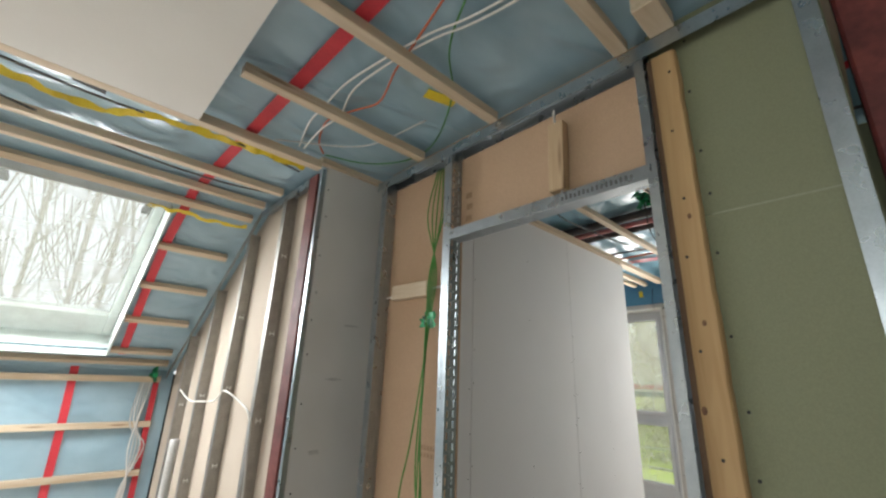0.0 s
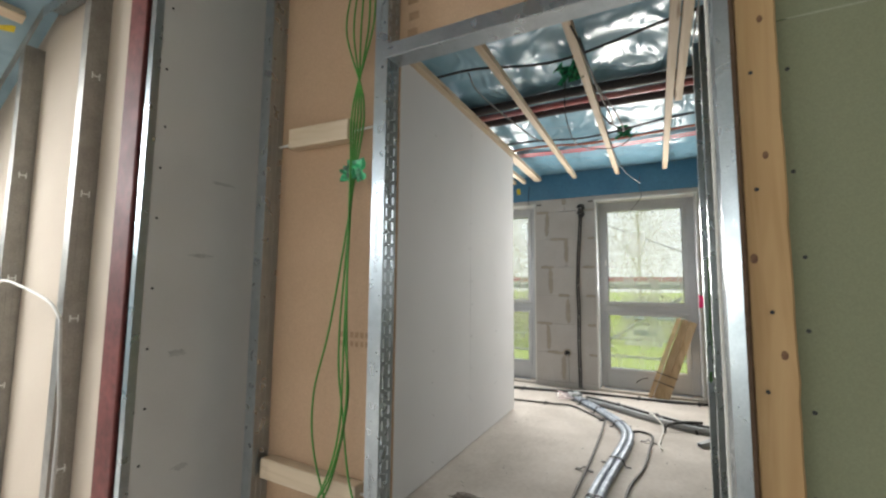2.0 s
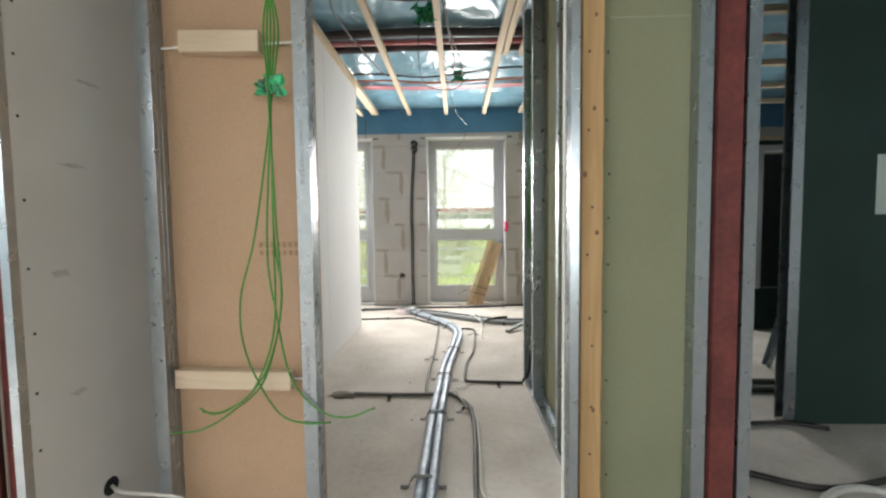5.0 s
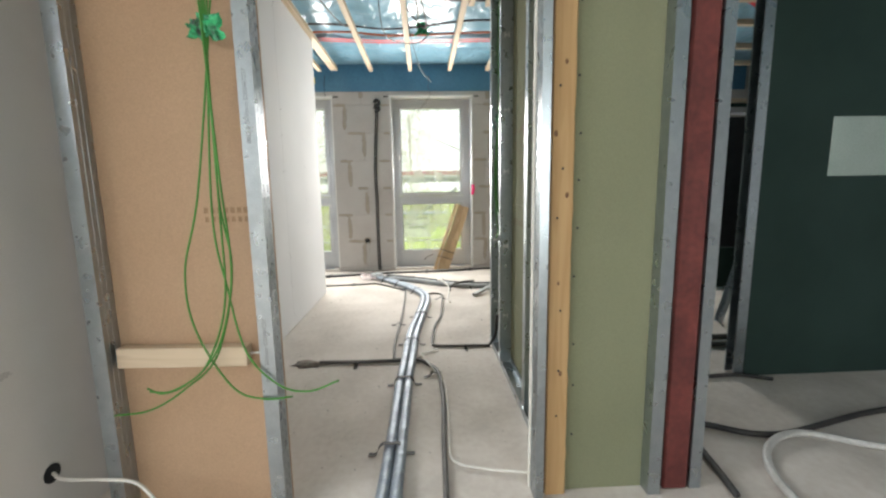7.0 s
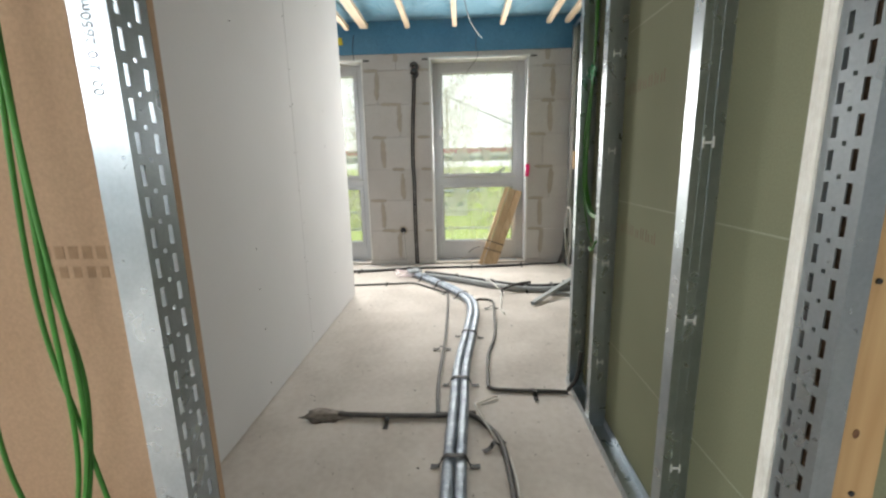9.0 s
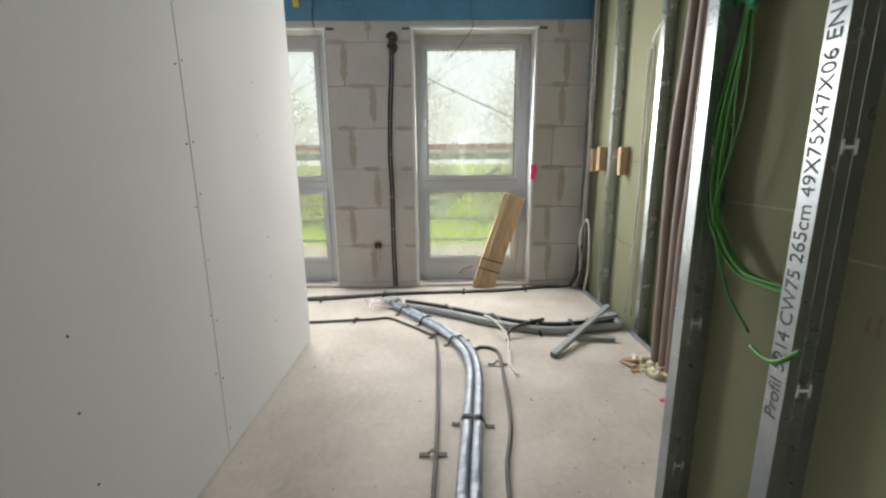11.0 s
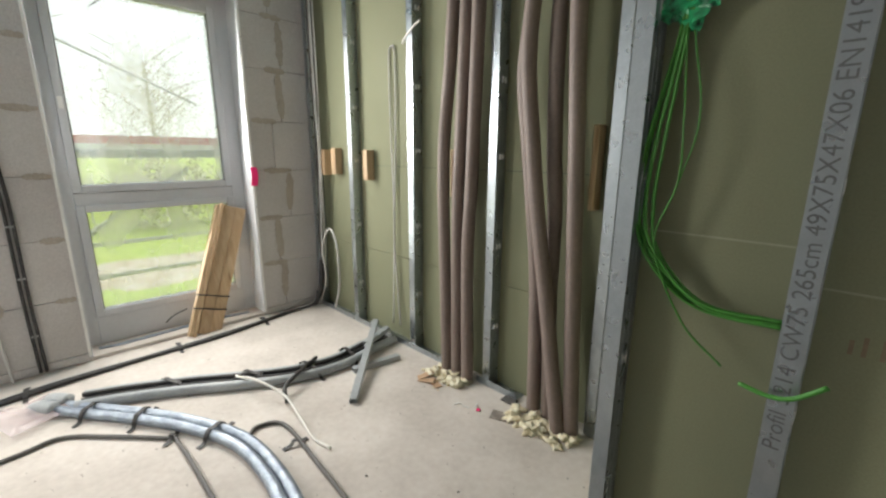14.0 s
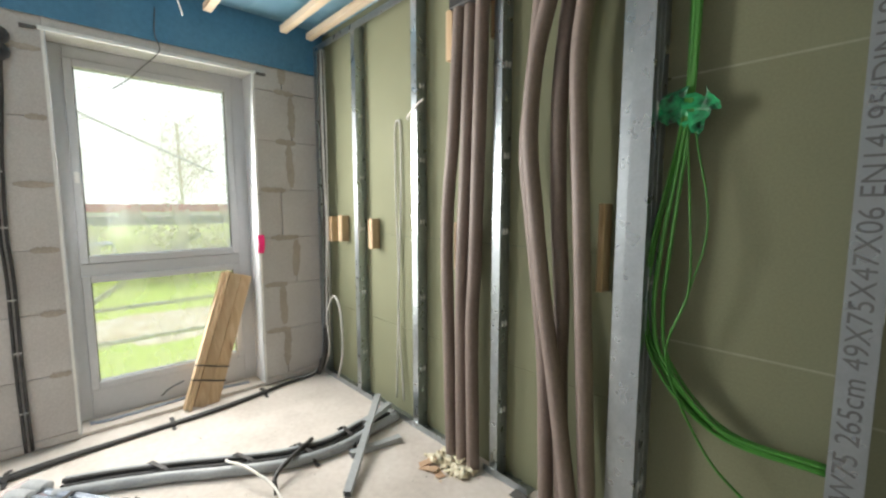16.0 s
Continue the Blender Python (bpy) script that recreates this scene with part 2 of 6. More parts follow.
M_OCAB = mat("orange_cable", (0.55, 0.13, 0.05), 0.5, bump=0.05, far=0.002)
M_SILV = mat("silver_pipe_lagging", (0.34, 0.385, 0.44), 0.42, 0.45, spots=(0.22, 0.26, 0.315), scale=14, mix=0.5, fine=60, bump=0.9, bump_scale=26, far=0.012)
M_PVC = mat("grey_plastic_conduit", (0.36, 0.38, 0.39), 0.45, spots=(0.27, 0.29, 0.3), scale=6, mix=0.5, bump=0.12, far=0.003)
M_STRAP = mat("black_fixing_strap", (0.03, 0.028, 0.027), 0.6, bump=0.2, far=0.002)
M_DUCT = mat("taupe_corrugated_duct", (0.20, 0.155, 0.135), 0.6, spots=(0.165, 0.127, 0.11), scale=4, fine=60, bump=0.05, far=0.002)
M_DUCTD = mat("dark_lagged_pipe", (0.05, 0.042, 0.045), 0.6, spots=(0.08, 0.065, 0.065), scale=5, bump=0.25, far=0.004)
M_PINK = mat("pink_hose", (0.55, 0.16, 0.17), 0.4, spots=(0.5, 0.3, 0.3), scale=7, bump=0.2, far=0.004)
M_FOAM = mat("yellow_assembly_foam", (0.78, 0.74, 0.58), 0.9, spots=(0.62, 0.54, 0.36), scale=26, mix=0.5, bump=0.8, bump_scale=60, far=0.01)
M_BLOCK = mat("aerated_concrete_block", (0.52, 0.495, 0.475), 0.92, spots=(0.47, 0.44, 0.42), scale=3, mix=0.35, fine=120, fine_mix=0.12, bump=0.35, bump_scale=110, far=0.004, per_object=0.05)
M_MORT = mat("tan_mortar_smear", (0.41, 0.36, 0.305), 0.95, spots=(0.37, 0.325, 0.275), scale=9, mix=0.5, bump=0.5, bump_scale=70, far=0.005)
# white plastic greyed: the frames' backlit shade is in the colour
M_UPVC = mat("greyed_window_plastic", (0.55, 0.56, 0.575), 0.4, spots=(0.5, 0.51, 0.53), scale=3, mix=0.3, fine=40, fine_mix=0.04, bump=0.02, far=0.001)
M_LINING = mat("greenish_white_lining", (0.74, 0.80, 0.77), 0.5, bump=0.02, far=0.001)
# pale wall beyond the cut-out, its dim look put into the colour
M_LINB = mat("dimmed_pale_board", (0.42, 0.52, 0.49), 0.75, spots=(0.36, 0.46, 0.43), scale=3, bump=0.05, far=0.002)
M_SOILED = mat("dark_mortar", (0.20, 0.175, 0.15), 0.9, spots=(0.3, 0.26, 0.23), scale=25, mix=0.5, bump=0.5)
M_SCUFF = mat("grey_scuff", (0.44, 0.425, 0.405), 0.85, spots=(0.52, 0.505, 0.48), scale=30, mix=0.5, bump=0)
M_TRIM = mat("white_reveal_strip", (0.8, 0.79, 0.76), 0.6, bump=0.1, far=0.002)
M_GLASS = glass_pane("window_glass")
M_GYPS = mat("bare_gypsum_edge", (0.74, 0.72, 0.66), 0.9, spots=(0.62, 0.60, 0.54), scale=14, mix=0.4, bump=0.4, bump_scale=60, far=0.003)
M_FILM = glass_film("clear_pinkish_film")
M_JOINT = mat("pale_board_joint", (0.30, 0.32, 0.23), 0.9, bump=0)
# near black; also stands for the dark in holes and beyond the opening
M_DARK = mat("near_black_fill", (0.02, 0.02, 0.022), 0.8, bump=0)
M_PRINT = mat("dark_stencil_ink", (0.11, 0.115, 0.12), 0.7, bump=0)
M_PRINTG = mat("faded_grey_ink", (0.2, 0.205, 0.21), 0.7, bump=0)
M_PRINTB = mat("faint_brown_ink", (0.33, 0.21, 0.125), 0.85, bump=0)
M_PRINTR = mat("faint_red_ink", (0.205, 0.15, 0.098), 0.85, bump=0)
M_SCREW = mat("dark_screw_head", (0.03, 0.03, 0.03), 0.5, 0.4, bump=0)
# near white: the light that the steel tabs catch is in the colour
M_HOLE = mat("tab_with_caught_light", (0.85, 0.87, 0.86), 0.45, bump=0)
M_NEON = mat("neon_pink_tape", (0.9, 0.02, 0.18), 0.5, bump=0.1)
M_GRASS = mat("lawn", (0.33, 0.46, 0.05), 0.95, spots=(0.40, 0.48, 0.08), scale=0.4, mix=0.5, fine=18, fine_mix=0.3, bump=0.8, bump_scale=30, far=0.05)
M_SOIL = mat("bare_soil_and_rubble", (0.48, 0.38, 0.29), 0.95, spots=(0.60, 0.54, 0.47), scale=1.5, mix=0.5, fine=12, fine_mix=0.3, bump=0.8, bump_scale=12, far=0.1)
# bark and leaves bleached, so the haze outside is in their colour
M_BARK = mat("hazed_bark", (0.52, 0.48, 0.44), 0.95, scale=4, bump=0.5)
M_LEAF = mat("hazed_leaves", (0.52, 0.48, 0.38), 0.8, spots=(0.56, 0.48, 0.40), scale=2, mix=0.5, bump=0)
M_HEDGE = mat("hazed_hedge_leaves", (0.46, 0.47, 0.32), 0.8, spots=(0.53, 0.49, 0.38), scale=2, mix=0.5, bump=0)
M_SCAF = mat("scaffold_tube", (0.72, 0.74, 0.75), 0.45, 0.15, scale=8, bump=0.1, far=0.002)
M_SCRED = mat("red_scaffold_board", (0.60, 0.05, 0.10), 0.6, spots=(0.52, 0.04, 0.08), scale=5, bump=0.1)
M_SCBLUE = mat("blue_grey_scaffold_deck", (0.19, 0.23, 0.30), 0.6, bump=0.1)
M_WOODDK = mat("dark_brown_fibre_strip", (0.16, 0.095, 0.055), 0.8, scale=8, bump=0.2, far=0.003)
M_BLUE = mat("blue_painted_steel", (0.03, 0.10, 0.42), 0.4, bump=0.02)


# ---- mesh helpers ----
def thing(name, label, category, group="", kind="", at=(0, 0, 0)):
    e = new(name)
    e.location = at
    e.empty_display_size = 0.1
    return tagged(e, label, category, group, kind)


def finish(bm, name, smooth=False):
    me = bpy.data.meshes.new(name)
    bmesh.ops.recalc_face_normals(bm, faces=bm.faces)
    bm.to_mesh(me)
    bm.free()
    if smooth:
        for p in me.polygons:
            p.use_smooth = True
    return me


def part(name, bm, material, parent=None, label="", smooth=False, kind=""):
    me = finish(bm, name, smooth) if isinstance(bm, bmesh.types.BMesh) else bm
    if not me.materials:
        me.materials.append(material)
    ob = new(name, me)
    if parent is not None:
        ob.parent = parent
        m = Matrix.Identity(4)
        p = parent
        while p is not None:
            m = Matrix.Translation(p.location) @ m
            p = p.parent
        ob.matrix_parent_inverse = m.inverted()
    return tagged(ob, label, kind=kind)


def solo(name, bm, material, label, category, group="", kind="", smooth=False):
    ob = part(name, bm, material, None, label, smooth)
    return tagged(ob, label, category, group, kind)


def box(x0, x1, y0, y1, z0, z1, bevel=0.0, bm=None, m=None):
    own = bmesh.new()
    bmesh.ops.create_cube(own, size=1.0)
    for v in own.verts:
        v.co = Vector(((x0 + x1) / 2 + v.co.x * (x1 - x0), (y0 + y1) / 2 + v.co.y * (y1 - y0), (z0 + z1) / 2 + v.co.z * (z1 - z0)))
    if bevel:
        bmesh.ops.bevel(own, geom=own.edges[:], offset=bevel, segments=1, affect="EDGES")
    if m is not None:
        own.transform(m)
    if bm is None:
        return own
    me = bpy.data.meshes.new("t")
    own.to_mesh(me)
    own.free()
    bm.from_mesh(me)
    bpy.data.meshes.remove(me)
    return bm


def boxes(rows, bevel=0.0):
    bm = bmesh.new()
    for r in rows:
        box(*r, bevel=bevel, bm=bm)
    return bm


def spline(points, per=8):
    """A smooth curve through the points."""
    p = [Vector(q) for q in points]
    if len(p) < 3:
        return p
    p = [p[0] * 2 - p[1]] + p + [p[-1] * 2 - p[-2]]
    out = []
    for i in range(1, len(p) - 2):
        for k in range(per):
            t = k / per
            a, b, c, d = p[i - 1], p[i], p[i + 1], p[i + 2]
            out.append(0.5 * ((2 * b) + (c - a) * t + (2 * a - 5 * b + 4 * c - d) * t * t + (3 * b - a - 3 * c + d) * t ** 3))
    out.append(p[-2])
    return out


def tube(points, r, n=8, per=8, bm=None, ribs=0.0, pitch=0.012, smooth_path=True):
    """A round tube along a curve. ribs: the depth of corrugations."""
    bm = bm or bmesh.new()
    path = spline(points, per) if smooth_path else [Vector(q) for q in points]
    if ribs:
        fine, left = [path[0]], 0.0
        for a, b in zip(path, path[1:]):
            k = max(1, int((b - a).length / (pitch / 2)))
            fine += [a.lerp(b, (i + 1) / k) for i in range(k)]
        path = fine
    rings, up = [], Vector((0.31, 0.17, 0.93)).normalized()
    for i, c in enumerate(path):
        d = (path[min(i + 1, len(path) - 1)] - path[max(i - 1, 0)]).normalized()
        s = d.cross(up)
        if s.length < 0.05:
            s = d.cross(Vector((1, 0, 0)))
        s.normalize()
        up = s.cross(d).normalized()
        rr = r - (ribs if ribs and i % 2 else 0)
        rings.append([bm.verts.new(c + (s * math.cos(2 * math.pi * k / n) + up * math.sin(2 * math.pi * k / n)) * rr) for k in range(n)])
    for a, b in zip(rings, rings[1:]):
        for k in range(n):
            bm.faces.new((a[k], a[(k + 1) % n], b[(k + 1) % n], b[k]))
    bm.faces.new(rings[0][::-1])
    bm.faces.new(rings[-1])
    return bm


def sheet(o, u, v, nu, nv, sag, amp, seed, hole=None):
    """A film from corner o along u and v, drawn in between its fixings by waves and noise; straight at its rim."""
    bm = bmesh.new()
    o, u, v = Vector(o), Vector(u), Vector(v)
    nrm = u.cross(v).normalized()
    g = []
    for i in range(nu + 1):
        row = []
        for j in range(nv + 1):
            a, b = i / nu, j / nv
            q = o + u * a + v * b
            rim = min(1, 8 * min(a, 1 - a)) * min(1, 8 * min(b, 1 - b))
            h = amp * noise.noise(q * 1.7 + Vector((seed, 0, 0))) + amp * 0.6 * noise.noise(Vector((q.x * 7, q.y * 3.0, q.z * 4)) + Vector((0, seed, 0)))
            h += amp * 0.8 * abs(noise.noise(Vector((q.x * 2.3 + q.y * 4.1, q.y * 1.2 - q.x * 2.7, seed))))
            row.append(bm.verts.new(q + nrm * (h + sag) * rim))
        g.append(row)
    for i in range(nu):
        for j in range(nv):
            bm.faces.new((g[i][j], g[i + 1][j], g[i + 1][j + 1], g[i][j + 1]))
    return bm


def stripe(points, w, side, lift, thick=0.0012, per=6):
    """A flat tape along a curve: w wide towards side, lift thick off the surface along the third way."""
    bm = bmesh.new()
    path, side = spline(points, per), Vector(side).normalized()
    d = (path[-1] - path[0]).normalized()
    up = Vector(lift).normalized()
    prev = None
    for q in path:
        ring = [bm.verts.new(q + side * s * w / 2 + up * z * thick) for s, z in ((-1, 0), (1, 0), (1, 1), (-1, 1))]
        if prev:
            for k in range(4):
                bm.faces.new((prev[k], prev[(k + 1) % 4], ring[(k + 1) % 4], ring[k]))
        else:
            bm.faces.new(ring[::-1])
        prev = ring
    bm.faces.new(prev)
    return bm


def channel(length, web, flange, lip=0.006, t=0.0016):
    """A C-shaped sheet-metal stud along z: the web lies in x from 0 to web at y 0, the flanges reach towards +y."""
    bm = bmesh.new()
    box(0, web, 0, t, 0, length, bm=bm)
    box(0, t, t, flange, 0, length, bm=bm)
    box(web - t, web, t, flange, 0, length, bm=bm)
    if lip:
        box(t, lip, flange - t, flange, 0, length, bm=bm)
        box(web - lip, web - t, flange - t, flange, 0, length, bm=bm)
    # two rolled grooves in the web
    for a in (0.3, 0.62):
        box(web * a, web * (a + 0.07), -0.0012, 0, 0, length, bm=bm)
    return bm


def perforated(length, web, flange, t=0.002):
    """A slotted door post: two staggered rows of long slots and a row of round holes in the web."""
    bm = bmesh.new()
    box(0, t, 0, flange, 0, length, bm=bm)
    box(web - t, web, 0, flange, 0, length, bm=bm)
    pitch, slot = 0.042, 0.027
    a0, a1, b0, b1 = web * 0.16, web * 0.29, web * 0.66, web * 0.79
    h0, h1 = web * 0.43, web * 0.52
    for x0, x1 in ((t, a0), (a1, h0), (h1, b0), (b1, web - t)):
        box(x0, x1, 0, t, 0, length, bm=bm)
    for i in range(int(length / pitch) + 1):
        z = i * pitch
        top = min(length, z + pitch)
        for x0, x1 in ((a0, a1), (b0, b1)):
            box(x0, x1, 0, t, z, min(length, z + pitch - slot), bm=bm)
        # a small square-ish hole between each pair of slots
        box(h0, h1, 0, t, z, z + 0.0045, bm=bm)
        if top - z > 0.012:
            box(h0, h1, 0, t, z + 0.0105, top, bm=bm)
    return bm


def h_tab(out):
    """The H-shaped cable punch in a stud's web, in x and z; out: how far its lips are bent."""
    return boxes([(-0.015, -0.010, -out, 0.0004, -0.014, 0.014), (0.010, 0.015, -out, 0.0004, -0.014, 0.014), (-0.010, 0.010, -0.0014, 0.0004, -0.003, 0.003)])


def text_mesh(body, size):
    cu = bpy.data.curves.new("lettering", "FONT")
    cu.body, cu.size, cu.extrude = body, size, 0.0002
    cu.align_x, cu.align_y = "CENTER", "CENTER"
    ob = bpy.data.objects.new("lettering", cu)
    scene.collection.objects.link(ob)
    bpy.context.view_layer.update()
    me = bpy.data.meshes.new_from_object(ob.evaluated_get(bpy.context.evaluated_depsgraph_get()))
    bpy.data.objects.remove(ob)
    return me


def place(ob, m):
    ob.matrix_parent_inverse = Matrix.Identity(4)
    inv = Matrix.Identity(4)
    p = ob.parent
    while p is not None:
        inv = Matrix.Translation(p.location) @ inv
        p = p.parent
    ob.matrix_basis = inv.inverted() @ m
    return ob


# ---- the large structure ----
Z1, Z2 = 2.525, 2.68          # undersides of the battens in the two rooms
PX0, PX1 = 1.537, 1.607       # faces of the stud wall with the doorway
LWY, BX, GX = 0.947, 1.609, 1.592  # face of the boarded wall
RNY, RFY = -0.65, -1.34     # stud fronts of the side wall, near and set back
WX = 6.045                   # face of the block wall


def T_X(x, y, z):
    return Matrix.Translation((x, y, z))


floor_bm = bmesh.new()
box(-3.2, 6.45, -4.8, 4.4, -0.2, 0.0, bm=floor_bm)
floor = solo("floor", floor_bm, M_CONC, "raw grey-beige concrete floor slab with cable runs on it", "floor", kind="structure")


def wall_mesh(name, dims, material, label, cat="wall"):
    return solo(name, box(*dims), material, label, cat, kind="structure")


# closing walls behind and beside the camera
solo("wall_west", boxes([(-3.3, -3.2, -4.8, -2.15, 0, 3.0), (-3.3, -3.2, -0.55, 4.4, 0, 3.0), (-3.3, -3.2, -2.15, -0.55, 0, 0.55), (-3.3, -3.2, -2.15, -0.55, 2.15, 3.0)]), M_WHITEB, "pale plasterboard closing wall behind the entrance room", "wall", kind="structure")
# unseen window, added to bring light in from behind
ww = thing("window_6", "unseen white plastic window added behind the entrance room for light", "window", kind="structure", at=(-3.25, -1.35, 0.55))
part("window_frame", boxes([(-3.28, -3.22, -2.15, -2.08, 0.55, 2.15), (-3.28, -3.22, -0.62, -0.55, 0.55, 2.15), (-3.28, -3.22, -2.08, -0.62, 0.55, 0.62), (-3.28, -3.22, -2.08, -0.62, 2.08, 2.15)], 0.004), M_UPVC, ww)
part("pane", box(-3.253, -3.247, -2.08, -0.62, 0.62, 2.08), M_GLASS, ww).visible_shadow = False
wall_mesh("wall_south", (-3.2, 6.45, -4.9, -4.8, 0, 3.0), M_GREY, "grey plasterboard closing wall of the side rooms")
wall_mesh("wall_north", (1.70, 6.07, 3.0, 3.1, 0, 2.82), M_GREY, "grey plasterboard closing wall beyond the boarded wall")


def stud(parent, m, length, web=0.075, flange=0.05, tabs=(), mesh=None, material=None, tab=None):
    s = part("stud", mesh or channel(length, web, flange), material or M_ZINC, parent)
    place(s, m)
    for z in tabs:
        t = part("punched_tab", tab or TAB, M_HOLE, s)
        t.matrix_parent_inverse = Matrix.Identity(4)
        t.matrix_basis = T_X(web / 2, -0.0006, z)
    return s


TAB, BENT_TAB = finish(h_tab(0.0014), "punched_tab"), finish(h_tab(0.009), "punched_tab")

# the stud wall with the doorway
wd = thing("wall_doorway", "open metal stud wall with a brown-backed board and a doorway", "stud wall", kind="structure")
part("top_track", boxes([(PX0 - 0.005, PX0 - 0.003, -1.21, 1.0, Z1 - 0.055, Z1), (PX1 - 0.002, PX1, -1.21, 1.0, Z1 - 0.055, Z1), (PX0 - 0.003, PX1 - 0.002, -1.21, 1.0, Z1 - 0.002, Z1)]), M_ZINC, wd)
part("board", box(BX, BX + 0.0125, 0.3525, 0.957, 0.0, Z1 + 0.08), M_BROWN, wd, "brown cardboard back of a gypsum board")
part("board", box(BX, BX + 0.0125, -0.58, 0.352, 2.07, Z1 + 0.08), M_BROWN, wd, "brown cardboard back of a gypsum board")
part("board", box(GX, GX + 0.0125, -1.035, -0.585, 0.0, 1.873), M_GREEN, wd, "green impregnated gypsum board")
part("board", box(GX, GX + 0.0125, -1.035, -0.585, 1.876, Z1 + 0.08), M_GREEN, wd, "green impregnated gypsum board")
part("joint", box(GX - 0.0008, GX, -0.985, -0.70, 1.8725, 1.8765), M_JOINT, wd, "pale scratch along the board joint")
L1 = Z1 - 0.01
for k in (0, 1):
    part("board", box(PX1 + 0.002 + 0.0128 * k, PX1 + 0.0145 + 0.0128 * k, RNY + 0.004, -0.549 - 0.002 * k, 0.0, 2.66, 0.002), M_GYPS, wd, "raw pale edge of a gypsum board")
stud(wd, T_X(PX0, 0.905, 0.004), L1, web=0.07, flange=0.05)
lp = stud(wd, T_X(PX0, 0.352, 0.004), L1, mesh=perforated(L1, 0.07, 0.05))
stud(wd, pose(PX1, -0.555, 0.004, 0, 0, 180), L1, mesh=perforated(L1, 0.07, 0.03))
stud(wd, pose(PX0, -0.982, 0.004), L1, flange=0.002, mesh=boxes([(0, 0.054, -0.002, 0, 0, L1), (0, 0.002, -0.047, -0.002, 0, L1)]))
stud(wd, pose(PX0 + 0.022, -1.158, 0.004), L1, mesh=boxes([(0, 0.07, -0.002, 0, 0, L1), (0, 0.002, -0.042, -0.002, 0, L1), (0.068, 0.07, -0.042, -0.002, 0, L1)]))
lin = part("lintel_profile", boxes([(PX0 + 0.001, PX1 - 0.001, -0.553, 0.351, 2.02, 2.023), (PX0 - 0.0025, PX0 - 0.0005, -0.57, 0.37, 2.02, 2.068), (PX1 - 0.003, PX1 - 0.001, -0.553, 0.351, 2.023, 2.068)], 0.0006), M_ZINC, wd)
for i in range(16):
    part("printed_mark", box(PX0 - 0.0032, PX0 - 0.0026, -0.51 + i * 0.017, -0.5 + i * 0.017, 2.034, 2.054 if i % 3 else 2.05), M_PRINT, lin)


def waney_plank(x0, x1, y0, y1, z1):
    """A plank with one sawn edge and one uneven bark edge (the one at y0)."""
    bm = bmesh.new()
    n_, rows = 60, []
    for i in range(n_ + 1):
        z = z1 * i / n_
        e = y0 + 0.005 * noise.noise(Vector((0, 0, z * 5.0))) + 0.004 * noise.noise(Vector((3, 0, z * 21.0)))
        rows.append([bm.verts.new(p) for p in ((x0 + 0.002, y1, z), (x0, y1 - 0.003, z), (x0, e + 0.005, z), (x0 + 0.006, e, z), (x1, e - 0.002, z), (x1, y1, z))])
    for a, b in zip(rows, rows[1:]):
        for k in range(6):
            bm.faces.new((a[k], a[(k + 1) % 6], b[(k + 1) % 6], b[k]))
    bm.faces.new(rows[0]), bm.faces.new(rows[-1])
    return bm


part("upright_timber", waney_plank(1.567, 1.5915, -0.678, -0.602, Z1 - 0.05), M_PLANK, wd, "rough pine plank screwed upright beside the doorway")
part("fibre_strip", box(1.575, 1.5915, -0.60, -0.584, 0.0, Z1 - 0.05), M_WOODDK, wd, "dark brown fibre strip")
rng = random.Random(4)
for i in range(13):
    z = 0.25 + i * 0.185 + rng.uniform(-0.04, 0.04)
    s = part("screw", SCR, M_SCREW, wd) if i else part("screw", finish(tube([(0, 0, 0), (-0.002, 0, 0)], 0.0045, 8, smooth_path=False), "screw"), M_SCREW, wd)
    SCR = s.data
    place(s, T_X(GX - 0.0005, -0.70 + rng.uniform(-0.006, 0.006), z))
for i in range(10):
    s = part("screw", SCR, M_SCREW, wd)
    place(s, T_X(1.5666, -0.64 + rng.uniform(-0.02, 0.02), 0.3 + i * 0.235 + rng.uniform(-0.06, 0.06)))
for y, z, r_ in ((-0.647, 1.875, 0.007), (-0.643, 1.559, 0.007), (-0.612, 1.331, 0.009), (-0.655, 1.127, 0.008), (-0.647, 0.485, 0.008), (-0.632, 0.82, 0.006)):
    place(part("knot", finish(tube([(0, 0, 0), (-0.0006, 0, 0)], r_, 12, smooth_path=False), "knot"), M_KNOT, wd), T_X(1.5668, y, z) @ Matrix.Diagonal((1, 0.8, 1.25, 1)))
# blocking woods held by white cords
for nm, y0, y1, z0, z1, tilt in (("blocking", 0.53, 0.82, 1.782, 1.857, 0.07), ("blocking", 0.455, 0.89, 0.56, 0.63, 0.06)):
    b = part(nm, box(-0.024, 0.024, -(y1 - y0) / 2, (y1 - y0) / 2, -(z1 - z0) / 2, (z1 - z0) / 2, 0.003), M_PINEY, wd, "offcut of pine wedged between studs")
    place(b, T_X(1.583, (y0 + y1) / 2, (z0 + z1) / 2) @ Matrix.Rotation(tilt * 0.3, 4, "X"))
    part("cord", tube([(1.59, 0.90, (z0 + z1) / 2 - 0.01), (1.59, 0.36, (z0 + z1) / 2)], 0.0045, 6, smooth_path=False), M_WCAB, wd)
b = part("blocking", box(-0.02, 0.02, -0.034, 0.034, -0.15, 0.15, 0.003), M_PINEZ, wd, "split offcut of pine hung above the lintel")
place(b, T_X(1.58, -0.215, 2.25) @ Matrix.Rotation(0.03, 4, "X"))
part("cord", tube([(1.58, -0.205, Z1 - 0.05), (1.58, -0.225, 2.07)], 0.0045, 6, smooth_path=False), M_WCAB, wd)
